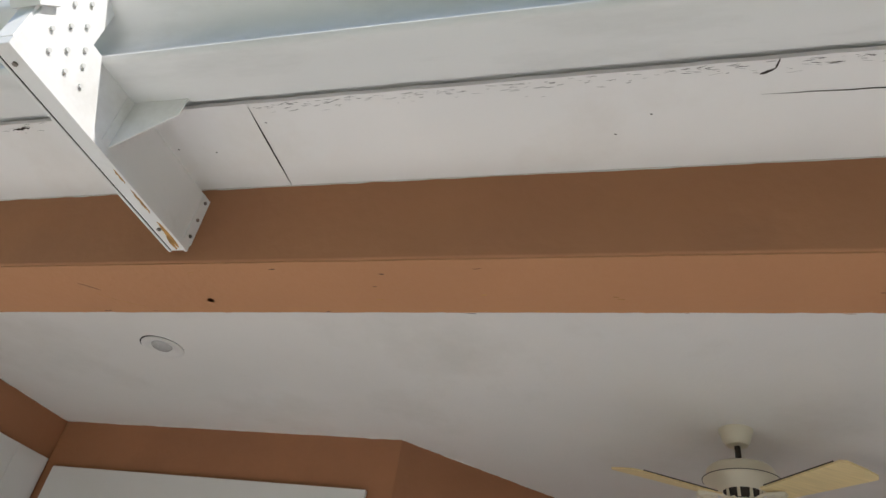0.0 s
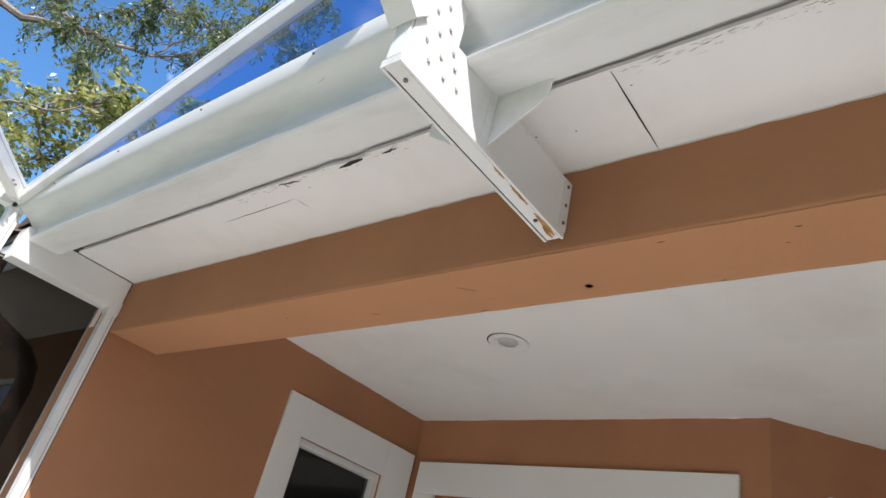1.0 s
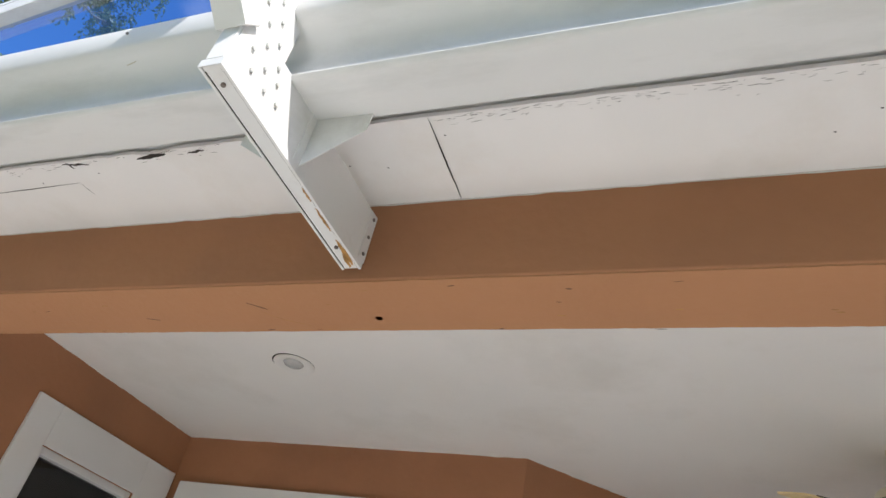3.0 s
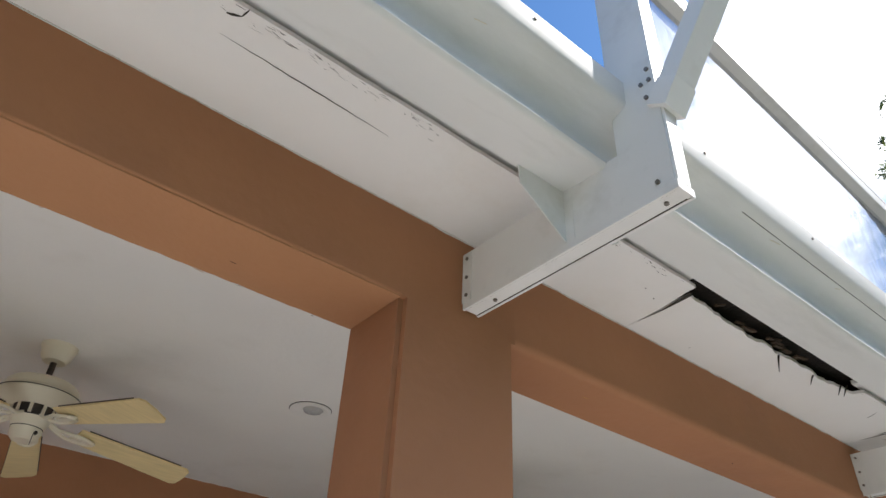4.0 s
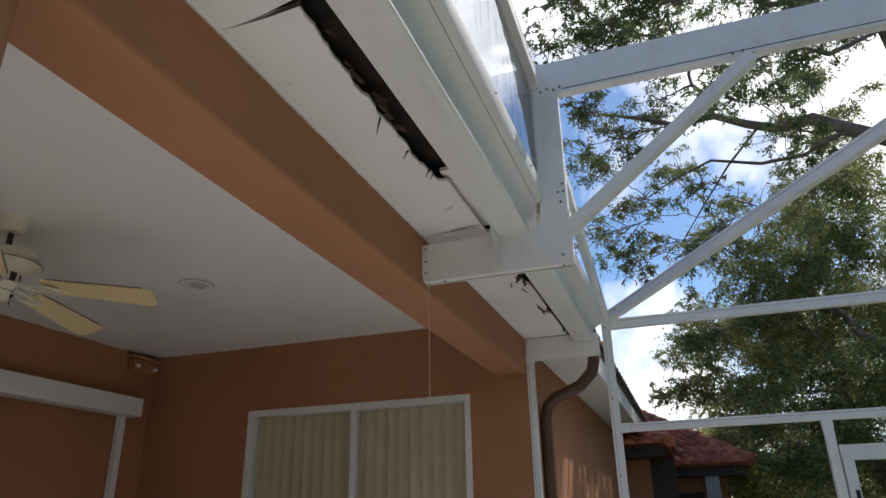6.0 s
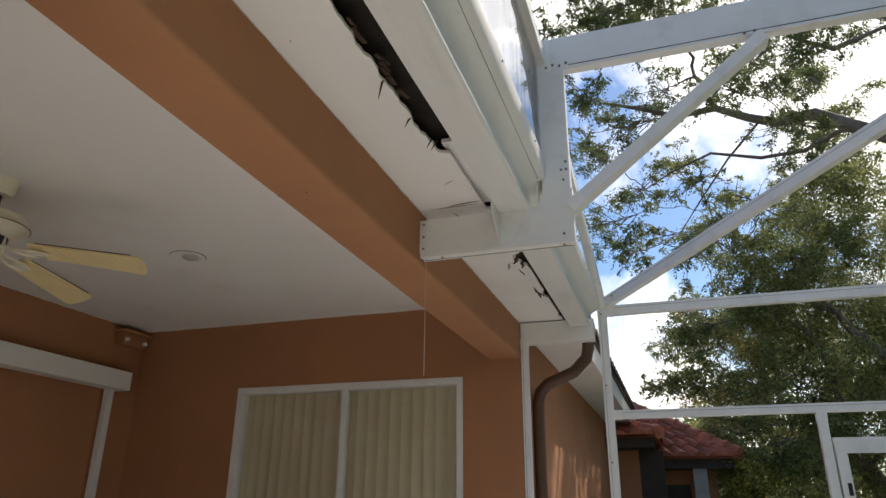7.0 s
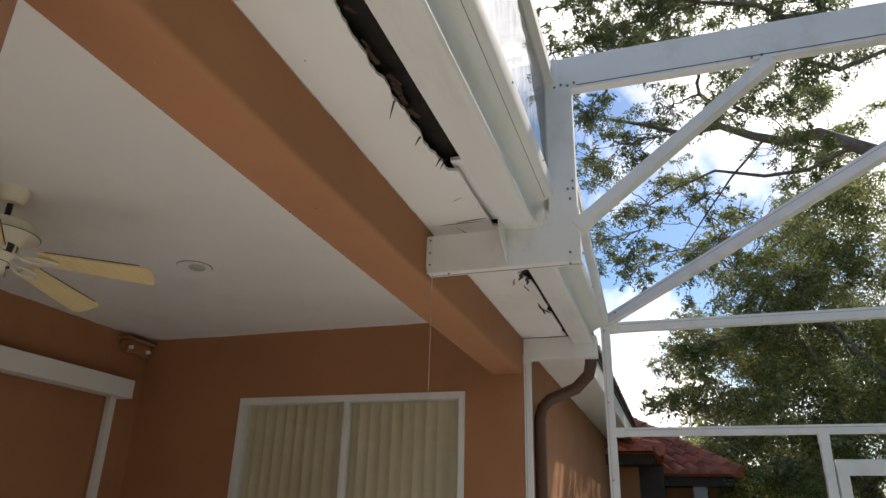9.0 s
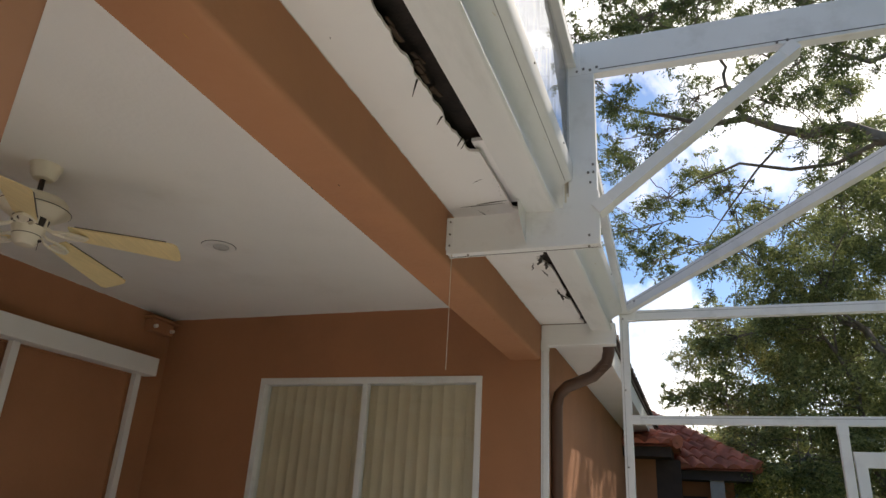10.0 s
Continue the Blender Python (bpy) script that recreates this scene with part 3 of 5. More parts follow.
# ---- cage brackets and posts ----
def bracket(x, top, rivets, label, tip, rust=False):
    th = thing("cage_post", (x, -0.6, 2.54), label, "cage post", "cage posts on the gutter brackets")
    o = Vector((x, -0.6, 2.54))

    def lp(name, bm, mat, lab="", smooth=False):
        bmesh.ops.translate(bm, verts=bm.verts, vec=-o)
        return part(name, bm, mat, th, lab, smooth)
    w = 0.025
    arm = bmesh.new()
    prism(arm, [(-0.012, 2.545), (tip + 0.005, 2.545), (tip + 0.005, 2.712), (-0.012, 2.712)], "x", x - w, x + w)
    lp("arm", arm, ALU)
    # bottom channel: raised rims along both edges
    lp("rim", boxed(x - w - 0.003, x - w + 0.004, tip, -0.006, 2.535, 2.556), ALU)
    lp("rim", boxed(x + w - 0.004, x + w + 0.003, tip, -0.006, 2.535, 2.556), ALU)
    lp("channel", boxed(x - w + 0.004, x + w - 0.004, tip + 0.002, -0.008, 2.538, 2.546), ALU)
    lp("end_cap", boxed(x - w - 0.003, x + w + 0.003, tip - 0.002, tip - 0.0005, 2.535, 2.556), ALU)
    lp("joint", boxed(x - w + 0.004, x - w + 0.0058, tip + 0.012, -0.01, 2.5365, 2.54), DARK)
    lp("joint", boxed(x + w - 0.0058, x + w - 0.004, tip + 0.012, -0.01, 2.5365, 2.54), DARK)
    # wall clip
    for s in (-1, 1):
        a, b = sorted((x + s * w, x + s * (w + 0.003)))
        bm = boxed(a, b, -0.036, -0.002, 2.556, 2.71)
        clip = lp("wall_clip", bm, ALU)
        for z in (2.575, 2.63, 2.69):
            m = disc(bmesh.new(), (x + s * (w + 0.004), -0.02, z), 0.005, 0.005, "x", 8)
            bmesh.ops.translate(m, verts=m.verts, vec=-o)
            part("screw", m, SCREW, clip)
    # side fins under the fascia
    for s in (-1, 1):
        bm = prism(bmesh.new(), [(x + s * w, 2.715), (x + s * (w + 0.15), 2.722), (x + s * (w + 0.145), 2.652), (x + s * w, 2.556)], "y", -0.368, -0.365)
        lp("fin", bm, ALU)
        a, b = sorted((x + s * w, x + s * (w + 0.002)))
        lp("fin_flange", boxed(a, b, -0.392, -0.366, 2.557, 2.712), ALU)
    # post, with its end cap strip
    bm = prism(bmesh.new(), [(-0.530, 2.712), (tip + 0.005, 2.712), (tip + 0.005, top), (-0.530, top)], "x", x - w, x + w)
    lp("post", bm, ALU)
    lp("cap_strip", boxed(x - w + 0.004, x + w - 0.004, tip - 0.001, tip + 0.005, 2.56, 2.78), TRIM)
    for s in (-1, 1):
        spots = [(tip + 0.042, 2.575), (tip + 0.019, 2.905), (tip + 0.018, 2.868), (tip + 0.04, 2.868), (tip + 0.032, 2.82)] if not rivets or s < 0 else \
            [(-0.60 + 0.05 * (k % 3) - 0.022 * (k // 3) + 0.008 * noise1(k * 3.1), 2.60 + 0.045 * (k // 3) + 0.012 * noise1(k * 2.2, 5)) for k in range(18)]
        for y, z in spots:
            if y < tip + 0.017:
                continue
            lp("rivet", disc(bmesh.new(), (x + s * (w + 0.002), y, z), 0.0055, 0.006, "x", 8), RIVET if rivets else SCREW)
    for y in (tip + 0.047, -0.1):
        lp("screw", disc(bmesh.new(), (x, y, 2.536), 0.0055, 0.005, "z", 8), SCREW)
    if rust:
        for y0, y1, xo, wd in ((-0.13, -0.02, 0.013, 0.012), (-0.32, -0.27, 0.017, 0.006), (-0.25, -0.16, 0.016, 0.007), (-0.07, -0.015, 0.002, 0.01)):
            bm = bmesh.new()
            crack(bm, wavy(x + xo, y0, x + xo - 0.002, y1, 10, 0.004, xo * 99), wd)
            bmesh.ops.translate(bm, verts=bm.verts, vec=(0, 0, 2.5374 - SOF + 0.0012))
            lp("rust_stain", bm, RUST, "orange rust stain")
    return th


bracket(XA, 3.36, True, "white aluminium cage post on a riveted bracket with rust stains", -0.667, True)
bracket(XB, 3.60, False, "white aluminium cage post on a bracket below the gutter", -0.66)
pc = bracket(XC, 3.375, False, "white aluminium cage post on a bracket, dirty at the joint", -0.68)
for y, z0, z1, w in ((-0.541, 2.735, 2.835, 0.004), (-0.552, 2.76, 2.833, 0.003), (-0.548, 2.78, 2.834, 0.006)):
    part("water_stain", boxed(-0.0262, -0.0254, y - w + 0.6, y + w + 0.6, z0 - 2.54, z1 - 2.54), WATER_STAIN, pc)
part("end_lip", boxed(-0.028, -0.024, 0.03, 0.085, 0.293, 0.298), ALU, pc)


# ---- cage roof frame ----
def member(name, p, q, w, h, label, up=(0, 0, 1)):
    th = thing(name, p, label, "cage beam", "members of the pool cage")
    bm = bar(bmesh.new(), Vector((0, 0, 0)), Vector(q) - Vector(p), w, h, up)
    part("tube", bm, ALU, th)
    v = Vector(q) - Vector(p)
    u = v.normalized()
    if name in ("hip_rafter", "side_rail", "chair_rail", "corner_post", "wall_post", "eave_rail"):
        across = u.cross(Vector(up)).normalized()
        high = across.cross(u)
        part("screen_spline", bar(bmesh.new(), u * 0.06 + high * h * 0.22, v - u * 0.06 + high * h * 0.22, w + 0.0014, 0.0026, up, 0), SPLINE, th, "grey rubber screen spline")
    for s in (u * 0.02, v - u * 0.02):
        part("end_sleeve", bar(bmesh.new(), s - u * 0.035, s + u * 0.035, w + 0.004, h + 0.004, up, 0.001), TRIM, th)
    return th


def add_screws(th, spots):
    o = th.location
    for p, ax in spots:
        part("screw", disc(bmesh.new(), Vector(p) - o, 0.006, 0.006, ax, 8), SCREW, th)


for x, z, low, tip in ((XA, 3.36, 2.68, -0.667), (XB, 3.60, 2.785, -0.66), (XC, 3.375, 2.70, -0.68)):
    b = member("roof_beam", (x, -0.56, z + 0.088), (x, -6.6, z + 0.088), 0.05, 0.176, "white aluminium roof beam of the pool cage")
    add_screws(b, [((x - 0.027, -0.6 - 0.03 * i, z + 0.02 + 0.01 * (i % 2)), "x") for i in range(4)])
    part("seam", boxed(-0.0265, -0.025, -6.0, -0.14, -0.072, -0.069), DARK, b)
    reach = (z - 0.02 - low) / (1.5 if x == XB else 0.8)
    k = member("knee_brace", (x, tip, low), (x, tip - reach, z - 0.02), 0.05, 0.07, "white aluminium knee brace under the roof beam", (1, 0, 0))
    add_screws(k, [((x - 0.027, -0.62 - reach, z + 0.01), "x"), ((x - 0.027, -0.66 - reach, z + 0.015), "x")])
CL, CR = (XL_CAGE, -0.58, 2.89), (XR_CAGE, -0.58, 2.87)
TA, TB, TC = (XA, -0.57, 3.40), (XB, -0.57, 3.60), (XC, -0.57, 3.46)
for p, q in ((CL, TA), (TA, TB), (TB, TC), (TC, CR)):
    member("eave_rail", p, q, 0.05, 0.075, "white aluminium rail above the gutter")
hr = member("hip_rafter", CR, (XC, -2.95, 3.50), 0.05, 0.075, "white aluminium hip rafter of the cage roof")
hl = member("hip_rafter", CL, (XA, -3.0, 3.42), 0.05, 0.075, "white aluminium hip rafter of the cage roof")
add_screws(hl, [((0.0, -0.655, 2.888), "z"), ((0.02, -0.675, 2.893), "z"), ((-0.03, -0.67, 2.885), "z")])
add_screws(hr, [((XR_CAGE - 0.1, -0.66, 2.888), "x"), ((XR_CAGE - 0.12, -0.66, 2.9), "x")])
for x, zc in ((XL_CAGE, 2.87), (XR_CAGE, 2.825)):
    member("side_rail", (x, -0.6, zc), (x, -6.6, zc), 0.05, 0.07, "white aluminium eave rail of the cage side")
    p = member("corner_post", (x, -0.575, 0.04), (x, -0.575, 2.88), 0.05, 0.06, "white aluminium cage corner post", (0, 1, 0))
    add_screws(p, [((x - 0.027, -0.57, z), "x") for z in (2.8, 2.3, 1.8)])
    member("wall_post", (x + (0.1 if x < 0 else -0.08), -0.028, 0.04), (x + (0.1 if x < 0 else -0.08), -0.028, 2.63), 0.045, 0.05, "white aluminium cage post fixed to the house corner", (0, 1, 0))
    member("outer_post", (x, -6.6, 0.04), (x, -6.6, 2.84), 0.05, 0.05, "white aluminium outer cage post", (0, 1, 0))
member("outer_rail", (XL_CAGE, -6.6, 2.85), (XR_CAGE, -6.6, 2.85), 0.05, 0.07, "white aluminium outer eave rail")
member("chair_rail", (XR_CAGE, -0.6, 2.105), (XR_CAGE, -6.6, 2.12), 0.05, 0.055, "white aluminium middle rail of the cage side")
member("chair_rail", (XL_CAGE, -0.6, 1.2), (XL_CAGE, -6.6, 1.2), 0.05, 0.055, "white aluminium middle rail of the cage side")
member("door_post", (XR_CAGE, -1.84, 0.04), (XR_CAGE, -1.84, 2.08), 0.05, 0.055, "white aluminium screen door jamb", (0, 1, 0))
# screen door leaf
door = thing("screen_door", (XR_CAGE, -1.88, 0.05), "white framed screen door in the cage side", "screen door")
bm = boxed(-0.02, 0.02, -0.06, 0.0, 0.0, 1.88)
box(bm, -0.02, 0.02, -0.86, -0.8, 0, 1.88)
part("stile", bm, ALU, door)
bm = boxed(-0.018, 0.018, -0.8, -0.06, 1.79, 1.88)
box(bm, -0.018, 0.018, -0.8, -0.06, 0, 0.15)
part("rail", bm, ALU, door)
bm = boxed(-0.03, -0.02, -0.05, -0.03, 1.55, 1.62)
part("hinge", bm, DARK, door)

# dark sheet in front of the west wall replaces the shade missing there
screen = thing("insect_screen", (XL_CAGE, -0.55, 0.04), "insect screen in the cage side, darkened to stand in for shade on the wall beyond", "screen")
part("mesh", sheet([(0, 0, 0), (0, 0.5, 0), (0, 0.5, 2.59), (0, 0, 2.59)]), SCREEN_SHADE, screen)
for y in (0.0, 0.494):
    part("edge_bead", boxed(-0.004, 0.004, y, y + 0.006, 0, 2.585), SPLINE, screen)
part("top_bead", boxed(-0.004, 0.004, 0.006, 0.494, 2.579, 2.585), SPLINE, screen)

# end boards that close the soffit at the cage corners
for x0, x1 in ((-0.10, 0.0), (XR, XR + 0.08)):
    structure("end_board", boxed(x0, x1, -0.52, -0.004, 2.605, 2.757, 0.004), TRIM, "white board closing the end of the soffit", "trim")

# clear panel between gutter and rail
for a, b, za, zb, mat in ((XL_CAGE + 0.1, XA - 0.03, 2.95, 3.36, VINYL_BLUE), (XB + 0.03, XC - 0.03, 3.56, 3.42, VINYL)):
    bm = bmesh.new()
    vs = [bm.verts.new(p) for p in ((a, -0.56, 2.895), (b, -0.56, 2.895), (b, -0.56, zb), (a, -0.56, za))]
    bm.faces.new(vs)
    pn = thing("clear_panel", (a, -0.56, 2.895), "clear vinyl panel between gutter and cage rail", "panel", "clear panels above the gutter")
    bmesh.ops.translate(bm, verts=bm.verts, vec=(-a, 0.56, -2.895))
    part("sheet", bm, mat, pn).visible_shadow = False
    part("bottom_bead", boxed(0, b - a, -0.004, 0.004, 0.003, 0.03), ALU, pn)
    part("end_bead", boxed(b - a - 0.01, b - a, -0.004, 0.004, 0.013, zb - 2.9), ALU, pn)
    if mat is VINYL:
        bm = bmesh.new()
        n = 26
        rows = []
        for i in range(n + 1):
            u = i / n
            x = 1.35 + (b - a - 0.012 - 1.35) * u
            hi = za + (zb - za) * x / (b - a) - 2.895 - 0.012
            lo = hi * (1 - max(0.03, u) ** 2.2) + 0.03 * noise1(i * 0.9, 3) * (1 - u)
            y = 0.006 + 0.006 * noise1(i * 1.1, 8)
            rows.append((bm.verts.new((x, y, max(0.015, min(lo, hi - 0.004)))), bm.verts.new((x, y, hi))))
        for p, q in zip(rows, rows[1:]):
            bm.faces.new((p[0], q[0], q[1], p[1]))
        part("torn_screen", bm, SCREEN_DENSE, pn, "black insect screen sagging in the torn corner")


# ---- house roof and outer walls ----
house_roof = thing("house_roof", (0, 0, 0), "dark brown barrel tile roof of the house", "roof", kind="structure")
def slope(x0, x1, y0, z0, y1, z1, mat, name):
    bm = bmesh.new()
    prism(bm, [(y0, z0), (y1, z1), (y1, z1 + 0.06), (y0, z0 + 0.04)], "x", x0, x1)
    return part(name, bm, mat, house_roof)
slope(-9, 18, -0.37, 2.935, 6.0, 5.6, DARK_TILE, "roof_deck")
bm = bmesh.new()
for i in range(108):
    x = -9 + 0.25 * i + 0.12
    for k in range(3):
        y, z = -0.36 + 0.38 * k, 2.985 + 0.16 * k
        ring = []
        for yy, zz in ((y - 0.04, z - 0.005), (y + 0.4, z + 0.155)):
            ring.append([bm.verts.new((x + 0.1 * math.cos(math.pi * j / 6), yy, zz + 0.07 * math.sin(math.pi * j / 6))) for j in range(7)])
        for j in range(6):
            bm.faces.new((ring[0][j], ring[0][j + 1], ring[1][j + 1], ring[1][j]))
        bm.faces.new(ring[0])
tagged(part("eave_tiles", bm, DARK_TILE, house_roof), kind="stuff")
structure("wall_outer_east", boxed(XR + ROOM, 17.0, 0.02, 0.2, 0, 2.95), STUCCO, "brown stucco house wall beyond the cage, streaked with sun", "wall")
structure("wall_outer_west", boxed(-9, -ROOM, 0.25, 0.4, 0, 2.95), STUCCO, "brown stucco house wall beyond the cage", "wall")
for n, a, b in (("soffit_outer_east", XR + 0.09, 17.4), ("soffit_outer_west", -9, -0.11)):
    structure(n, boxed(a, b, -0.33, 0.25 if b < 0 else 0.015, SOF - 0.02, SOF), SOFFIT, "painted soffit along the outer eave", "soffit")
    structure(n.replace("soffit", "fascia"), boxed(a, b, -0.355, -0.332, SOF - 0.03, 2.93), TRIM, "pale fascia board along the outer eave", "fascia")


def downspout(x, s, label):
    th = thing("downspout", (x, -0.1, 0.0), label, "downspout", "brown downspouts")
    bm = bmesh.new()
    pts = [(0, -0.32, 2.78), (0, -0.32, 2.66), (0.0, -0.30, 2.58), (0, -0.2, 2.48), (0, 0.0, 2.40), (0, 0.06, 2.34), (0, 0.08, 2.25), (0, 0.08, 1.2), (0, 0.08, 0.05)]
    sweep(bm, pts, 0.045, 12)
    part("pipe", bm, BROWN_PIPE, th, smooth=True)
    bm = bmesh.new()
    for z in (2.56, 2.53, 2.50):
        disc(bm, (0, -0.29 + (2.56 - z), z), 0.05, 0.01, "z", 12)
    part("elbow_ribs", bm, BROWN_PIPE, th)
    part("strap", boxed(-0.06, 0.06, 0.05, 0.115, 1.5, 1.53), BROWN_PIPE, th)


downspout(9.35, 1, "dark brown painted downspout elbowed to the house wall")
downspout(-0.62, -1, "dark brown painted downspout elbowed to the house wall")


ww = thing("window_3", (-1.91, 0.25, 2.25), "small white framed window in the outer house wall", "window", kind="structure")
bm = bmesh.new()
for a, e, f, g in ((-0.4, 0.4, 0.16, 0.19), (-0.4, 0.4, -0.19, -0.16), (-0.4, -0.37, -0.16, 0.16), (0.37, 0.4, -0.16, 0.16), (-0.015, 0.01, -0.16, 0.16)):
    box(bm, a, e, -0.03, -0.002, f, g, 0.003)
part("frame", bm, TRIM, ww)
for a, e in ((-0.37, -0.015), (0.01, 0.37)):
    bm = bmesh.new()
    bm.faces.new([bm.verts.new(p) for p in ((a, -0.012, -0.16), (e, -0.012, -0.16), (e, -0.012, 0.16), (a, -0.012, 0.16))])
    part("pane", bm, WINDOW_GLASS, ww)

# ---- doors and windows of the lanai ----
def room_behind(name, x0, x1, y0, y1):
    """Dim room closing an opening."""
    bm = boxed(x0, x1, y0, y1, 0, 2.7)
    bmesh.ops.reverse_faces(bm, faces=bm.faces)
    structure(name, bm, INSIDE, "dim room behind the glass", "room")


# left wall door with a wide white surround
d1 = thing("door_1", (0, 1.6, 0), "white trimmed door with dark glass in the end wall", "door", kind="structure")
def surround(bm, y0, y1, i0, i1, ztop, zin, x0, x1):
    box(bm, x0, x1, y0, i0, 0.04, ztop, 0.004)
    box(bm, x0, x1, i1, y1, 0.04, ztop, 0.004)
    box(bm, x0, x1, i0, i1, zin, ztop, 0.004)
    return bm
part("casing", surround(bmesh.new(), 1.09 - 1.6, 2.235 - 1.6, 1.25 - 1.6, 1.98 - 1.6, 2.665, 2.45, 0.002, 0.022), TRIM, d1)
part("door_frame", surround(bmesh.new(), 1.25 - 1.6, 1.98 - 1.6, 1.29 - 1.6, 1.94 - 1.6, 2.45, 2.41, -0.09, -0.01), TRIM, d1)
pane = part("pane", sheet([(-0.06, -0.31, 0.06), (-0.06, 0.34, 0.06), (-0.06, 0.34, 2.41), (-0.06, -0.31, 2.41)]), GLASS_DARK, d1)
# pocket door header on the back wall
d2 = thing("door_2", (1.1, YB1, 0), "sliding door under a white header board in the back wall", "door", kind="structure")
part("header", boxed(0.08 - 1.1, 2.13 - 1.1, -0.03, -0.002, 2.42, 2.625, 0.004), TRIM, d2)
bm = boxed(0.08 - 1.1, 0.25 - 1.1, -0.03, -0.002, 0.04, 2.42, 0.004)
box(bm, 1.98 - 1.1, 2.13 - 1.1, -0.03, -0.002, 0.04, 2.42, 0.004)
part("casing", bm, TRIM, d2)
part("pane", sheet([(-0.85, 0.08, 0.04), (0.88, 0.08, 0.04), (0.88, 0.08, 2.42), (-0.85, 0.08, 2.42)]), GLASS_DARK, d2)
# window casing on the angled wall
a45 = Matrix.Translation((2.27, YB1, 0)) @ Matrix.Rotation(math.atan2(YB2 - YB1, 3.25 - 2.27), 4, "Z")
w3 = thing("window_1", (0, 0, 0), "white cased window in the angled wall", "window", kind="structure")
w3.matrix_world = a45
bm = boxed(0.28, 1.1, -0.025, -0.002, 2.42, 2.6, 0.004)
box(bm, 0.28, 0.4, -0.025, -0.002, 0.6, 2.42, 0.004)
box(bm, 0.98, 1.1, -0.025, -0.002, 0.6, 2.42, 0.004)
part("casing", bm, TRIM, w3)
part("pane", sheet([(0.4, -0.01, 0.6), (0.98, -0.01, 0.6), (0.98, -0.01, 2.42), (0.4, -0.01, 2.42)]), GLASS_DARK, w3)
# sliding doors with a valance on the far back wall
d3 = thing("door_3", (6.3, YB2, 0), "wide sliding doors under a white valance, brown screen behind", "door", kind="structure")
part("valance", boxed(4.2 - 6.3, 8.64 - 6.3, -0.14, -0.004, 2.378, 2.525, 0.006), TRIM, d3)
for x in (4.25, 5.8, 7.37, 8.5):
    part("jamb", boxed(x - 6.3, x - 6.3 + 0.06, -0.06, -0.01, 0.04, 2.38, 0.004), TRIM, d3)
for a, b in ((4.27, 5.84), (5.82, 7.42), (7.38, 8.54)):
    y = 0.035 if a == 5.82 else 0.02
    part("screen_panel", boxed(a - 6.3, b - 6.3, y, y + 0.01, 0.04, 2.38), STUCCO, d3)
# right wall sliding window with blinds
w2 = thing("window_2", (XR, 1.35, 0), "sliding window with white frame and cream vertical blinds", "window", kind="structure")
bm = bmesh.new()
for a, b, c, d in ((0.425, 2.293, 2.345, 2.395), (0.425, 2.293, 0.6, 0.66)):
    box(bm, -0.012, 0.09, a - 1.35, b - 1.35, c, d, 0.003)
for a, b in ((0.425, 0.47), (2.248, 2.293)):
    box(bm, -0.012, 0.09, a - 1.35, b - 1.35, 0.66, 2.345, 0.003)
part("frame", bm, ALU, w2)
part("meeting_stile", boxed(0.0, 0.06, 1.335 - 1.35, 1.38 - 1.35, 0.66, 2.345, 0.003), ALU, w2)
for a, b, x in ((0.47, 1.34, 0.03), (1.37, 2.248, 0.045)):
    part("pane", sheet([(x, a - 1.35, 0.66), (x, b - 1.35, 0.66), (x, b - 1.35, 2.345), (x, a - 1.35, 2.345)]), GLASS, w2).visible_shadow = False
for i in range(20):
    y = 0.475 + i * 0.0895 - 1.35
    bm = bmesh.new()
    rows = [[bm.verts.new((0.085 + 0.012 * math.sin(math.pi * k / 6) + 0.012 * (k / 6 - 0.5), y + 0.1 * k / 6, z)) for k in range(7)] for z in (0.62, 2.35)]
    for k in range(6):
        bm.faces.new((rows[0][k], rows[0][k + 1], rows[1][k + 1], rows[1][k]))
    part("blind_slat", bm, BLIND, w2)
room_behind("room_east", XR + 0.17, XR + 3, 0.3, 2.6)
room_behind("room_north_east", 4.1, 8.6, YB2 + 0.12, YB2 + 3)
room_behind("room_west", -3, -0.1, 1.0, 2.2)
room_behind("room_north", 0.1, 2.1, YB1 + 0.12, YB1 + 3)

# ---- lanai fittings ----
def downlight(x, y):
    th = thing("downlight", (x, y, CEIL), "white recessed ceiling downlight, switched off", "downlight", "recessed downlights")
    # dark disc paints the crescent of shadow round the ring's rim
    part("gap", lathe(bmesh.new(), [(0.1055, -0.0008), (0.1055, -0.0002)], 40), DARK, th)
    bm = lathe(bmesh.new(), [(0.102, -0.001), (0.102, -0.005), (0.094, -0.008), (0.075, -0.006), (0.07, -0.003)], 40, (0.0025, 0.0035, 0))
    part("ring", bm, LAMP_RING, th, smooth=True)
    bm = lathe(bmesh.new(), [(0.001, -0.019), (0.026, -0.017), (0.044, -0.012), (0.05, -0.004)], 32, (0.008, -0.012, 0))
    part("bulb", bm, BULB, th, smooth=True)
    return th


for x, y in ((1.353, 1.235), (5.09, 1.745), (7.35, 1.7)):
    downlight(x, y)


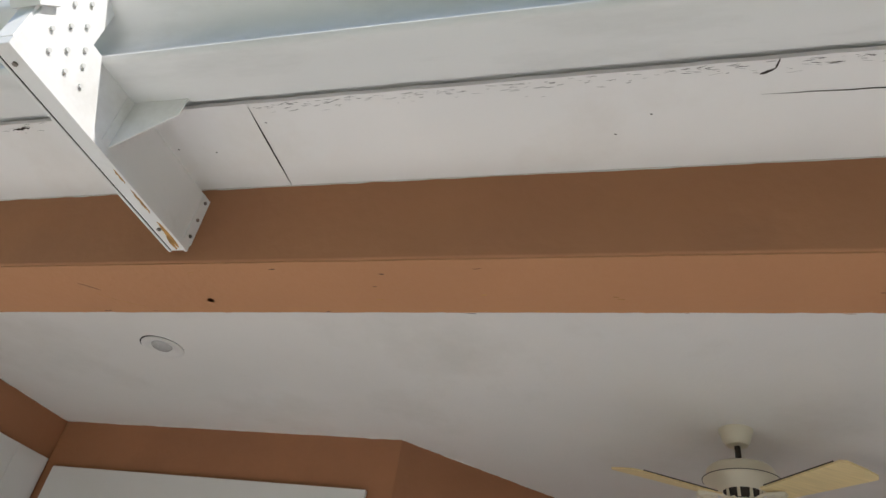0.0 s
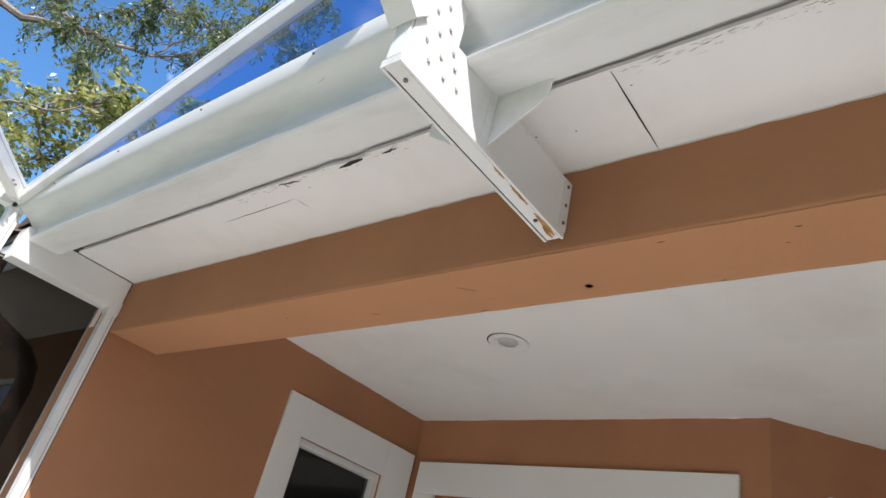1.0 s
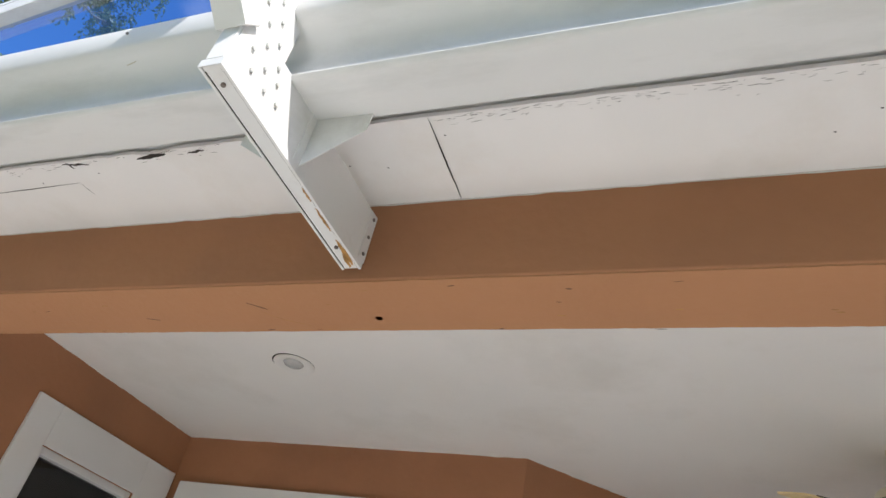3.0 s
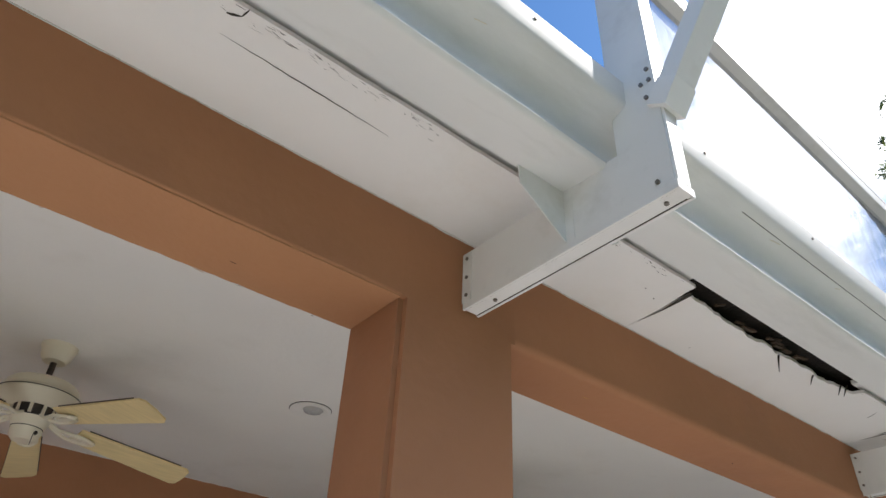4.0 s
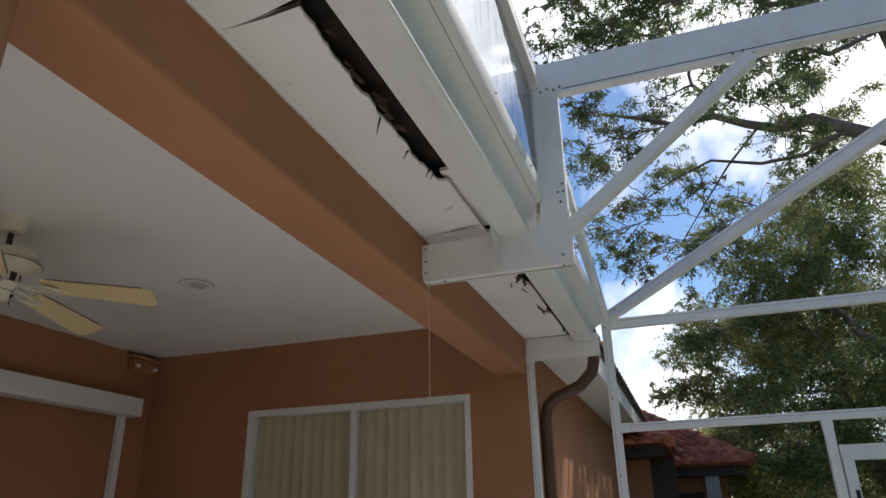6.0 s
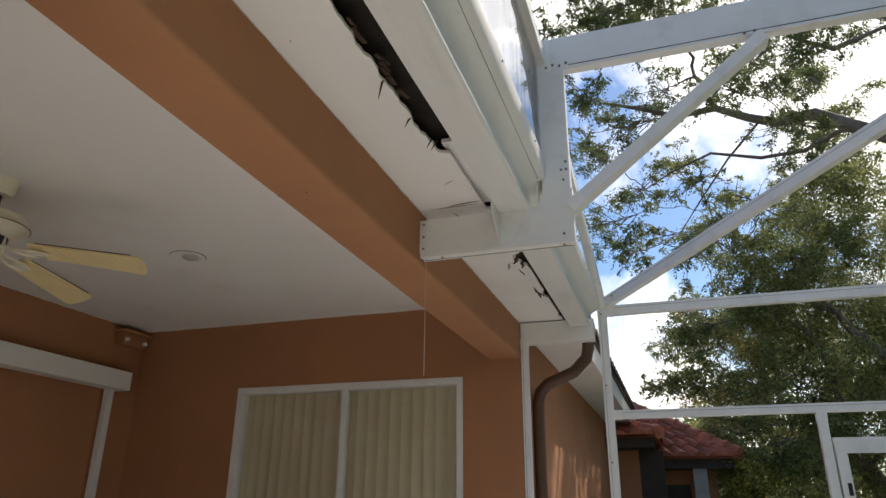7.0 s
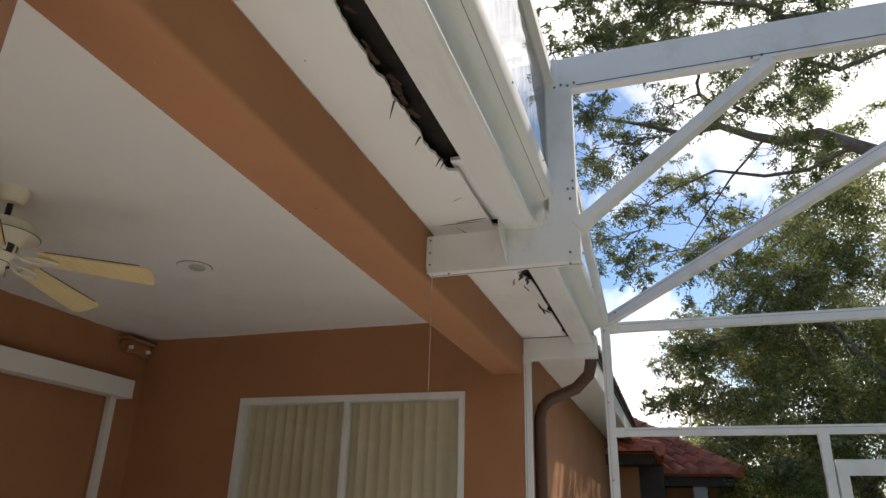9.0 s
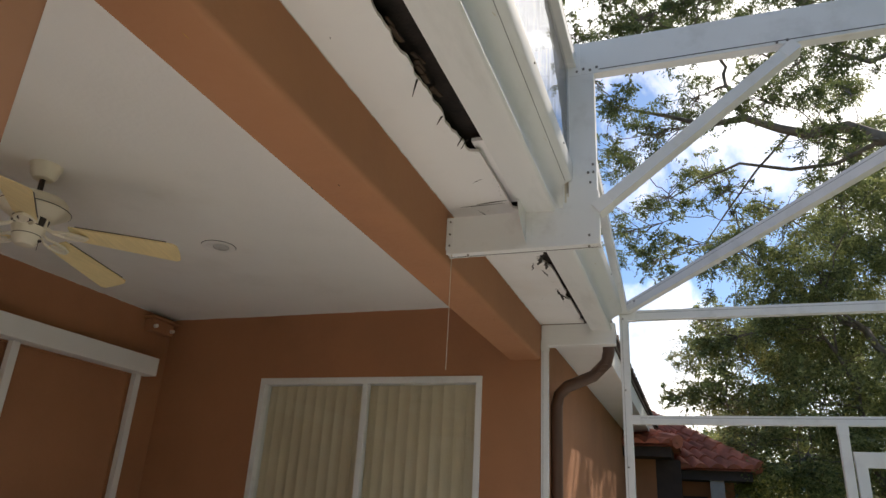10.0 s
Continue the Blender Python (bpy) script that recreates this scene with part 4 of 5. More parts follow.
def ceiling_fan(x, y, turn):
    th = thing("ceiling_fan", (x, y, CEIL), "cream ceiling fan with five blades hanging from a short rod", "ceiling fan", "ceiling fans")
    part("canopy", lathe(bmesh.new(), [(0.024, -0.075), (0.045, -0.072), (0.06, -0.052), (0.068, -0.018), (0.074, -0.008), (0.074, 0.0)], 28), FAN_BODY, th, smooth=True)
    part("rod", lathe(bmesh.new(), [(0.013, -0.15), (0.013, -0.07)], 12), FAN_DARK, th)
    part("collar", lathe(bmesh.new(), [(0.013, -0.162), (0.03, -0.158), (0.03, -0.14), (0.013, -0.132)], 16), FAN_DARK, th, smooth=True)
    part("motor", lathe(bmesh.new(), [(0.07, -0.282), (0.1, -0.274), (0.128, -0.256), (0.158, -0.236), (0.16, -0.228), (0.146, -0.222), (0.14, -0.19), (0.128, -0.176), (0.06, -0.162), (0.02, -0.157)], 40), FAN_BODY, th, smooth=True)
    part("motor_band", lathe(bmesh.new(), [(0.13, -0.2275), (0.1615, -0.2335), (0.1615, -0.2305), (0.13, -0.2245)], 40), FAN_DARK, th)
    part("vent_ring", lathe(bmesh.new(), [(0.05, -0.322), (0.074, -0.318), (0.08, -0.28), (0.05, -0.275)], 30), FAN_DARK, th, smooth=True)
    for i in range(10):
        rot = Matrix.Rotation(radians(36 * i), 4, "Z")
        bm = boxed(0.074, 0.082, -0.006, 0.006, -0.318, -0.28)
        bmesh.ops.transform(bm, matrix=rot, verts=bm.verts)
        part("vent_rib", bm, FAN_BODY, th)
    part("switch_housing", lathe(bmesh.new(), [(0.01, -0.413), (0.04, -0.411), (0.056, -0.395), (0.06, -0.36), (0.072, -0.335), (0.074, -0.322), (0.05, -0.318)], 30), FAN_BODY, th, smooth=True)
    part("housing_band", lathe(bmesh.new(), [(0.05, -0.365), (0.0608, -0.364), (0.0608, -0.361), (0.05, -0.36)], 30), FAN_DARK, th)
    part("switch", disc(bmesh.new(), (0.03, -0.052, -0.385), 0.007, 0.016, "y", 10), FAN_DARK, th)
    part("pull_chain", disc(bmesh.new(), (0.022, -0.06, -0.41), 0.0014, 0.05, "z", 6), FAN_DARK, th)
    for i in range(5):
        rot = Matrix.Rotation(radians(turn + 72 * i), 4, "Z")
        bm = bmesh.new()
        n = 12
        for zz in (-0.337, -0.330):
            ring = []
            for k in range(n + 1):
                u = k / n
                r, hw = 0.19 + 0.48 * u, 0.05 + 0.02 * u
                ring.append((r, hw))
            outl = [(r, hw) for r, hw in ring] + [(0.69, 0.055), (0.695, 0.0), (0.69, -0.055)] + [(r, -hw) for r, hw in reversed(ring)]
            vs = [bm.verts.new((a, b, zz - b * 0.24 - (a - 0.2) * 0.09)) for a, b in outl]
            bm.faces.new(vs if zz < -0.335 else vs[::-1])
        lo, hi = list(bm.verts)[:len(outl)], list(bm.verts)[len(outl):]
        for k in range(len(outl)):
            j = (k + 1) % len(outl)
            bm.faces.new((lo[k], lo[j], hi[j], hi[k]))
        bmesh.ops.transform(bm, matrix=rot, verts=bm.verts)
        blade = part("blade", bm, FAN_BLADE, th)
        bm = bmesh.new()
        for e in (1, -1):
            sweep(bm, [(a, e * (0.052 + 0.018 * (a - 0.21) / 0.45), -0.328 - e * (0.052 + 0.018 * (a - 0.21) / 0.45) * 0.24 - (a - 0.2) * 0.09) for a in (0.22, 0.35, 0.5, 0.64)], 0.0028, 5)
        bmesh.ops.transform(bm, matrix=rot, verts=bm.verts)
        part("edge_band", bm, FAN_DARK, blade, "dark blade edge")
        bm = bmesh.new()
        for e in (-1, 1):
            sweep(bm, [(0.07, e * 0.012, -0.318), (0.11, e * 0.014, -0.338), (0.15, e * 0.034, -0.345), (0.2, e * 0.042, -0.348), (0.25, e * 0.024, -0.352), (0.265, 0.0, -0.353)], 0.007, 6)
        prism(bm, [(0.18, -0.018), (0.26, -0.02), (0.275, 0.0), (0.26, 0.02), (0.18, 0.018), (0.165, 0.0)], "z", -0.353, -0.346)
        bmesh.ops.transform(bm, matrix=rot, verts=bm.verts)
        part("blade_iron", bm, FAN_BODY, th)
    return th


ceiling_fan(3.96, 1.92, 8)
ceiling_fan(6.235, 1.87, 10)

# small emergency lamp box in the far corner
box_th = thing("wall_light", (8.66, YB2, 2.8), "small brown wall light box under the ceiling", "wall light")
part("body", boxed(-0.13, 0.13, -0.09, -0.004, -0.05, 0.05, 0.008), STUCCO, box_th)
part("top_plate", boxed(-0.16, 0.16, -0.12, -0.004, 0.055, 0.07, 0.004), STUCCO_LIGHT, box_th)
for x in (-0.1, 0.1):
    part("lamp_head", disc(bmesh.new(), (x, -0.1, -0.01), 0.016, 0.03, "y", 14), TRIM, box_th)

# pull string hanging from the third bracket
st = part("string", sweep(bmesh.new(), [(XC - 0.02, -0.03, 2.54), (XC - 0.017, -0.028, 2.4), (XC - 0.02, -0.03, 2.2), (XC - 0.015, -0.027, 2.02)], 0.0018, 6), STRING)
tagged(st, "thin pale string hanging from the bracket", "string")

# rusty bolt and scratches on the beam's underside
bolt = part("rusty_bolt", lathe(bmesh.new(), [(0.011, UND - 0.004), (0.013, UND - 0.001), (0.013, UND)], 14, (2.367, 0.178, 0)), RUST)
tagged(bolt, "small rusty bolt head under the beam", "bolt")

# chips and scratches in the paint under the beam
chips = thing("paint_chips", (0, 0, 0), "small dark chips and scratches in the orange-brown paint", "paint chip")
rng = random.Random(8)
def chip(pts, w):
    bm = bmesh.new()
    crack(bm, pts, w)
    bmesh.ops.translate(bm, verts=bm.verts, vec=(0, 0, UND - (0.0045 if pts[0][0] < COL0 else 0.0004) - SOF + 0.0006))
    part("chip", bm, DARK if rng.random() < 0.5 else RUST, chips)
for _ in range(46):
    x = rng.uniform(0.6, 8.4)
    if COL0 - 0.1 < x < COL1 + 0.1:
        continue
    y = (BD if x < COL0 else 0.218) - abs(rng.gauss(0.004, 0.003)) if rng.random() < 0.5 else rng.uniform(0.02, 0.2)
    chip(wavy(x, y, x + rng.uniform(0.006, 0.03), y + rng.uniform(-0.004, 0.004), 4, 0.002, x), rng.uniform(0.0012, 0.004))
chip([(2.0 + 0.022 * k, 0.12 + 0.09 * (k / 6) ** 0.6) for k in range(7)], 0.002)
chip([(1.98 + 0.018 * k, 0.085 + 0.012 * k) for k in range(4)], 0.003)
chip([(1.55 + 0.016 * k, 0.16 + 0.004 * k) for k in range(4)], 0.003)


# ---- neighbouring wing with red tiles ----
wing = thing("neighbour_house", (15.0, 0, 0), "brown stucco house wing with a red barrel tile hip roof", "house")
def wpart(name, bm, mat, label=""):
    bmesh.ops.translate(bm, verts=bm.verts, vec=(-15.0, 0, 0))
    return part(name, bm, mat, wing, label)
wpart("wall", boxed(15.2, 22, -0.4, 5.0, 0, 2.5), STUCCO)
wpart("wall", boxed(16.2, 22, -1.5, -0.4, 0, 2.2), STUCCO)
# dark panels carry the entry's shade in their colour
wpart("opening", boxed(16.17, 16.19, -1.1, -0.6, 0.2, 1.9), EAVE_SHADE)
wpart("shaded_jamb", boxed(15.22, 15.5, -0.75, -0.402, 0, 2.36), EAVE_SHADE)
wpart("column", boxed(15.75, 15.95, -1.35, -1.15, 0, 2.2), material("grey_column_paint", (0.35, 0.34, 0.33), 0.7))
def tile_slope(a, b, c, d, mat):
    """Barrel tiles over the quad a-b (eave) to d-c (ridge)."""
    bm = bmesh.new()
    a, b, c, d = Vector(a), Vector(b), Vector(c), Vector(d)
    nrm = (b - a).cross(d - a).normalized()
    if nrm.z < 0:
        nrm = -nrm
    ncol = int((b - a).length / 0.22)
    nrow = max(2, int((d - a).length / 0.36))
    for r in range(nrow):
        v0, v1 = r / nrow, (r + 1.06) / nrow
        for k in range(ncol):
            u0, u1 = k / ncol, (k + 1) / ncol
            rows = []
            for v in (v0, v1):
                e0, e1 = a.lerp(d, v), b.lerp(c, v)
                rows.append([bm.verts.new(e0.lerp(e1, u0 + (u1 - u0) * j / 6) + nrm * (0.075 * math.sin(math.pi * j / 6) + (0.035 if v == v0 else 0.0))) for j in range(7)])
            for j in range(6):
                bm.faces.new((rows[0][j], rows[0][j + 1], rows[1][j + 1], rows[1][j]))
            bm.faces.new(rows[0])
    return bm
def hip_roof(x0, x1, y0, y1, z0, z1):
    run = (y1 - y0) / 2
    r0, r1 = (x0 + run, (y0 + y1) / 2, z1), (x1 - run if x1 - run > x0 + run else x0 + run + 0.1, (y0 + y1) / 2, z1)
    tagged(wpart("roof_tiles", tile_slope((x0, y1, z0), (x0, y0, z0), r0, r0, TILE), TILE), kind="stuff")
    tagged(wpart("roof_tiles", tile_slope((x0, y0, z0), (x1, y0, z0), r1, r0, TILE), TILE), kind="stuff")
    bm = bmesh.new()
    ring = [bm.verts.new(p) for p in ((x0, y0, z0), (x1, y0, z0), (x1, y1, z0), (x0, y1, z0))]
    top = [bm.verts.new(p) for p in (r0, r1)]
    bm.faces.new(ring[::-1])
    bm.faces.new((ring[0], ring[1], top[1], top[0]))
    bm.faces.new((ring[1], ring[2], top[1]))
    bm.faces.new((ring[2], ring[3], top[0], top[1]))
    bm.faces.new((ring[3], ring[0], top[0]))
    wpart("roof_deck", bm, TILE)
    bm = bmesh.new()
    for p, q in (((x0, y0, z0), r0), ((x0, y1, z0), r0), (r0, r1)):
        n = 10
        P, Q = Vector(p), Vector(q)
        for i in range(n):
            sweep(bm, [P.lerp(Q, i / n) + Vector((0, 0, 0.06)), P.lerp(Q, (i + 1.05) / n) + Vector((0, 0, 0.06))], [0.1, 0.08], 8)
    wpart("ridge_tiles", bm, TILE)
    wpart("eave_board", boxed(x0 + 0.1, x1, y0 + 0.1, y1, z0 - 0.14, z0 + 0.0), EAVE_SHADE)
hip_roof(14.6, 22, -0.75, 4.2, 2.5, 3.35)
hip_roof(15.6, 23, -1.85, 1.6, 2.26, 3.3)


# ---- trees ----
def leaves(centres, per, size, seed, droop=0.3, squash=(1, 1, 0.8), slim=0.24, row=13, reach=1.5, pinnate=False):
    """Leafy sprays round clump centres (x, y, z, r): bent twigs that carry a row of folded leaf blades each."""
    rs = np.random.RandomState(seed)
    vs, fs = [], []
    base = 0

    def unit(v):
        return v / np.linalg.norm(v, axis=-1, keepdims=True)
    for x, y, z, r in centres:
        n = max(2, int(per * r * r / row))
        start = unit(rs.normal(size=(n, 3))) * (rs.rand(n, 1) ** 0.6) * r * 0.75 * np.array(squash) + (x, y, z)
        head = unit(rs.normal(size=(n, 3)) * (1, 1, 0.6) + (0, 0, 0.15 - droop))
        ln = r * reach * (0.5 + 0.9 * rs.rand(n, 1))
        ln = np.minimum(ln, size * row * 0.8) if pinnate else ln
        u = ((np.arange(row) + 0.7) / row)[None, :, None]
        sag = np.array([0, 0, -1.0]) * (droop + 0.25) * ln[:, None, :] * u * u * 0.7
        p = start[:, None, :] + head[:, None, :] * ln[:, None, :] * u + sag
        side = unit(np.cross(head, rs.normal(size=(n, 3)) * 0.35 + (0, 0, 1)))[:, None, :] * np.where(np.arange(row) % 2, 1.0, -1.0)[None, :, None]
        ax = unit(head[:, None, :] * 0.55 + side * (1.0 if pinnate else 0.75) + rs.normal(size=(n, row, 3)) * (0.15 if pinnate else 0.5) + np.array([0, 0, -droop * 0.8]))
        p, ax = p.reshape(-1, 3), ax.reshape(-1, 3)
        m = len(p)
        sd = unit(np.cross(ax, rs.normal(size=(m, 3)) * 0.7 + (0, 0, 1)))
        ll = size * (0.6 + 0.8 * rs.rand(m, 1))
        mid = p + ax * ll * 0.45
        w = ll * slim
        nn = np.cross(ax, sd)
        quad = np.stack([p, mid + sd * w + nn * w * 0.3, p + ax * ll, mid - sd * w + nn * w * 0.3], 1).reshape(-1, 3)
        vs.append(quad)
        fs.append(base + np.arange(m)[:, None] * 4 + np.array([[0, 1, 2, 3]]))
        base += 4 * m
    vs, fs = np.concatenate(vs), np.concatenate(fs)
    me = bpy.data.meshes.new("crown")
    nf = len(fs)
    me.vertices.add(len(vs))
    me.vertices.foreach_set("co", vs.ravel())
    me.loops.add(nf * 4)
    me.loops.foreach_set("vertex_index", fs.ravel().astype(np.int32))
    me.polygons.add(nf)
    me.polygons.foreach_set("loop_start", np.arange(0, nf * 4, 4, dtype=np.int32))
    me.update(calc_edges=True)
    return me


def limb(bm, p, q, r0, r1, seed, bend=0.12, n=9):
    rr = random.Random(seed)
    p, q = Vector(p), Vector(q)
    ln = (q - p).length
    pts, off = [], Vector((0, 0, 0))
    for i in range(n + 1):
        u = i / n
        off += Vector((rr.uniform(-1, 1), rr.uniform(-1, 1), rr.uniform(-1, 1))) * bend * ln / n
        pts.append(p.lerp(q, u) + off * math.sin(math.pi * u))
    sweep(bm, pts, [r0 + (r1 - r0) * i / n for i in range(n + 1)], 7)
    return pts


def tree(base, fork, clumps, per, size, mat, seed, label, trunk_r=0.22, sub=5, spread=0.75, arms=(), **leaf):
    """Trunk to a fork, a limb to every clump, twigs, and leaf clumps split into uneven sub-clumps."""
    th = thing("tree", base, label, "tree", "garden trees")
    rr = random.Random(seed)
    o = Vector(base)
    bm = bmesh.new()
    fk = Vector(fork) - o
    known = [(p, trunk_r * 0.6) for p in limb(bm, (0, 0, -0.1), fk, trunk_r, trunk_r * 0.6, seed, 0.08)[-2:]]
    for path, ra, rb in arms:
        pts = [Vector(q) - o for q in path]
        m = len(pts) - 1
        sweep(bm, pts, [ra + (rb - ra) * k / m for k in range(m + 1)], 9)
        known += [(q, ra + (rb - ra) * k / m) for k, q in enumerate(pts)]
    fine = []
    order = sorted(range(len(clumps)), key=lambda i: (Vector(clumps[i][:3]) - o - fk).length)
    order = order[len(order) // 2::4] + [i for i in order if i not in order[len(order) // 2::4]]
    for i in order:
        x, y, z, r = clumps[i]
        c = Vector((x, y, z)) - o
        p0, r0 = min(known, key=lambda q: (q[0] - c).length + 0.35 * (q[0] - fk).length)
        ln = (c - p0).length
        ra = min(r0 * 0.75, 0.018 + 0.016 * ln)
        pts = limb(bm, p0, c, ra, 0.008, seed + i, 0.5, 12)
        known += [(p, ra + (0.008 - ra) * k / 12) for k, p in enumerate(pts) if 2 < k < 11]
        for k in range(sub):
            d = Vector((rr.gauss(0, 1), rr.gauss(0, 1), rr.gauss(0, 0.8)))
            d = d.normalized() * r * rr.uniform(0.2, 1.15) * spread
            limb(bm, pts[-4 + (k % 4)], c + d, 0.008, 0.003, seed * 7 + i * 11 + k, 0.4, 5)
            fine.append((c.x + d.x, c.y + d.y, c.z + d.z, r * rr.uniform(0.16, 0.36)))
    part("trunk", bm, BARK, th, smooth=True)
    me = leaves(fine, per, size, seed, **leaf)
    me.materials.append(mat)
    cr = new("crown", me)
    cr.parent = th
    return th


OAK_NEAR = [(11.47, 0.09, 7.41, 0.32), (12.57, -0.65, 8.36, 0.54), (13.71, -1.65, 9.16, 0.51), (12.7, -0.26, 6.96, 0.47), (14.3, -0.18, 7.01, 0.53), (12.35, -0.71, 6.23, 0.39), (14.01, -0.84, 6.09, 0.5), (15.46, -0.13, 6.19, 0.56), (13.71, -0.55, 4.95, 0.42), (13.94, -1.36, 7.66, 0.48), (12.14, -2.02, 6.48, 0.47), (13.95, -1.72, 6.15, 0.36), (14.25, -2.81, 8.23, 0.61), (12.33, -3.01, 7.19, 0.59), (13.29, -3.72, 8.04, 0.58), (12.31, -2.67, 6.0, 0.43), (13.61, -3.35, 6.31, 0.54), (15.54, -2.09, 5.95, 0.51), (13.74, -1.45, 4.86, 0.42)]
OAK_TOP = [(10.79, -0.34, 7.45, 0.37), (11.29, -1.06, 8.16, 0.49), (12.01, -1.86, 8.52, 0.62), (12.64, -2.66, 8.9, 0.66), (13.67, -1.06, 9.05, 0.61), (11.3, -0.51, 6.83, 0.3), (11.75, -2.63, 7.44, 0.49), (12.24, -3.13, 7.99, 0.7), (12.85, -1.46, 8.79, 0.43), (10.76, -1.07, 8.15, 0.47), (11.23, -1.27, 7.61, 0.51), (11.43, -0.56, 7.33, 0.47), (11.67, -1.18, 7.03, 0.39), (11.65, 0.1, 6.89, 0.32), (11.01, -1.76, 7.85, 0.63)]
OAK_MID = [(14.42, -3.18, 6.12, 0.57), (16.49, -2.85, 6.59, 0.62), (15.04, -2.19, 6.32, 0.4), (17.17, -1.95, 6.5, 0.52), (14.86, -3.86, 7.22, 0.62), (18.1, -1.36, 5.35, 0.48), (16.85, -0.98, 4.18, 0.38), (15.47, -0.7, 3.36, 0.29), (17.09, -2.37, 5.02, 0.67), (15.36, -2.97, 5.23, 0.6), (16.6, -1.55, 7.81, 0.41), (15.81, -0.94, 5.94, 0.36), (16.16, -4.01, 8.99, 0.6), (14.67, -2.34, 8.96, 0.38)]
OAK_LOW = [(15.81, -1.35, 4.23, 0.55), (18.07, -1.94, 4.98, 0.84), (16.16, -2.62, 4.85, 0.84), (18.23, -3.89, 5.72, 1.12), (16.2, -4.06, 5.85, 0.99), (19.31, -2.71, 4.68, 1.04), (17.41, -3.55, 4.26, 1.15), (15.97, -1.29, 3.44, 0.6), (18.3, -2.04, 3.83, 0.84), (16.45, -2.87, 3.34, 0.94), (18.67, -4.1, 3.48, 1.12), (16.54, -2.66, 5.67, 0.77), (18.46, -3.81, 6.97, 0.91), (16.39, -4.19, 6.95, 0.8), (16.01, -2.47, 2.44, 0.8), (18.25, -3.68, 2.37, 1.08), (16.64, -1.84, 2.73, 0.63), (18.2, -5.0, 4.81, 1.37), (16.81, -4.41, 2.89, 1.21), (18.13, -5.48, 6.7, 1.29)]
YOUNG = [(-2.43, -0.79, 4.21, 0.36), (-4.22, -0.24, 5.0, 0.41), (-3.69, -1.01, 5.08, 0.45), (-3.11, -0.2, 4.94, 0.3), (-2.52, -0.15, 4.95, 0.25), (-2.0, 0.01, 4.76, 0.23), (-4.36, -0.1, 4.62, 0.37), (-3.98, -0.49, 4.35, 0.45), (-3.17, 0.15, 4.68, 0.24), (-2.38, 0.28, 5.01, 0.17), (-2.52, -1.18, 4.06, 0.46), (-4.58, -0.71, 4.21, 0.61), (-4.11, -0.23, 3.89, 0.32), (-1.89, 0.52, 5.07, 0.1), (-1.88, 0.76, 5.31, 0.08)]
HANGING = [(-4.25, -0.25, 6.57, 0.34), (-6.15, 0.52, 7.9, 0.38), (-5.89, 0.35, 7.25, 0.2), (-4.54, 0.78, 7.93, 0.42), (-3.86, 1.1, 7.68, 0.36), (-3.68, 0.31, 7.21, 0.3), (-4.63, 2.13, 9.17, 0.38), (-4.31, 1.53, 8.85, 0.4), (-4.61, 1.14, 7.72, 0.21), (-3.41, 1.88, 7.83, 0.14), (-3.89, 0.06, 7.0, 0.3), (-4.12, 2.21, 9.63, 0.38), (-5.69, -0.34, 7.69, 0.36)]
OAK_ARMS = ([[(14.2, -4.9, 5.6), (12.89, -3.88, 5.84), (13.06, -3.49, 6.19), (13.12, -3.16, 6.45), (13.3, -2.72, 6.5), (13.37, -2.4, 6.68), (13.4, -1.99, 6.93), (13.53, -1.47, 6.97), (13.52, -0.93, 7.21), (13.42, -0.45, 7.33)], 0.11, 0.02],
            [[(13.07, -3.49, 6.16), (13.45, -3.03, 6.09), (13.63, -2.51, 6.16), (13.71, -1.88, 6.38), (13.91, -1.34, 6.27), (14.1, -0.92, 6.12)], 0.035, 0.01],
            [[(13.35, -2.53, 6.59), (13.74, -2.1, 6.27), (14.09, -1.7, 5.85), (14.38, -1.35, 5.45)], 0.02, 0.007],
            [[(14.2, -4.9, 5.6), (12.05, -3.85, 6.88), (12.42, -3.36, 6.93), (12.54, -2.99, 7.26), (12.51, -2.69, 7.57)], 0.06, 0.012])
tree((15.6, -6.6, 0), (14.2, -4.9, 5.6), OAK_NEAR, 10500, 0.042, LEAF_OAK, 3, "large oak with arching limbs over the cage", 0.3, 16, 1.12, OAK_ARMS, reach=1.15)
tree((14.4, -7.6, 0), (13.0, -4.4, 7.6), OAK_TOP, 9500, 0.042, LEAF_OAK, 9, "tall oak with high dark clumps of leaves", 0.28, 16, 1.12, reach=1.15)
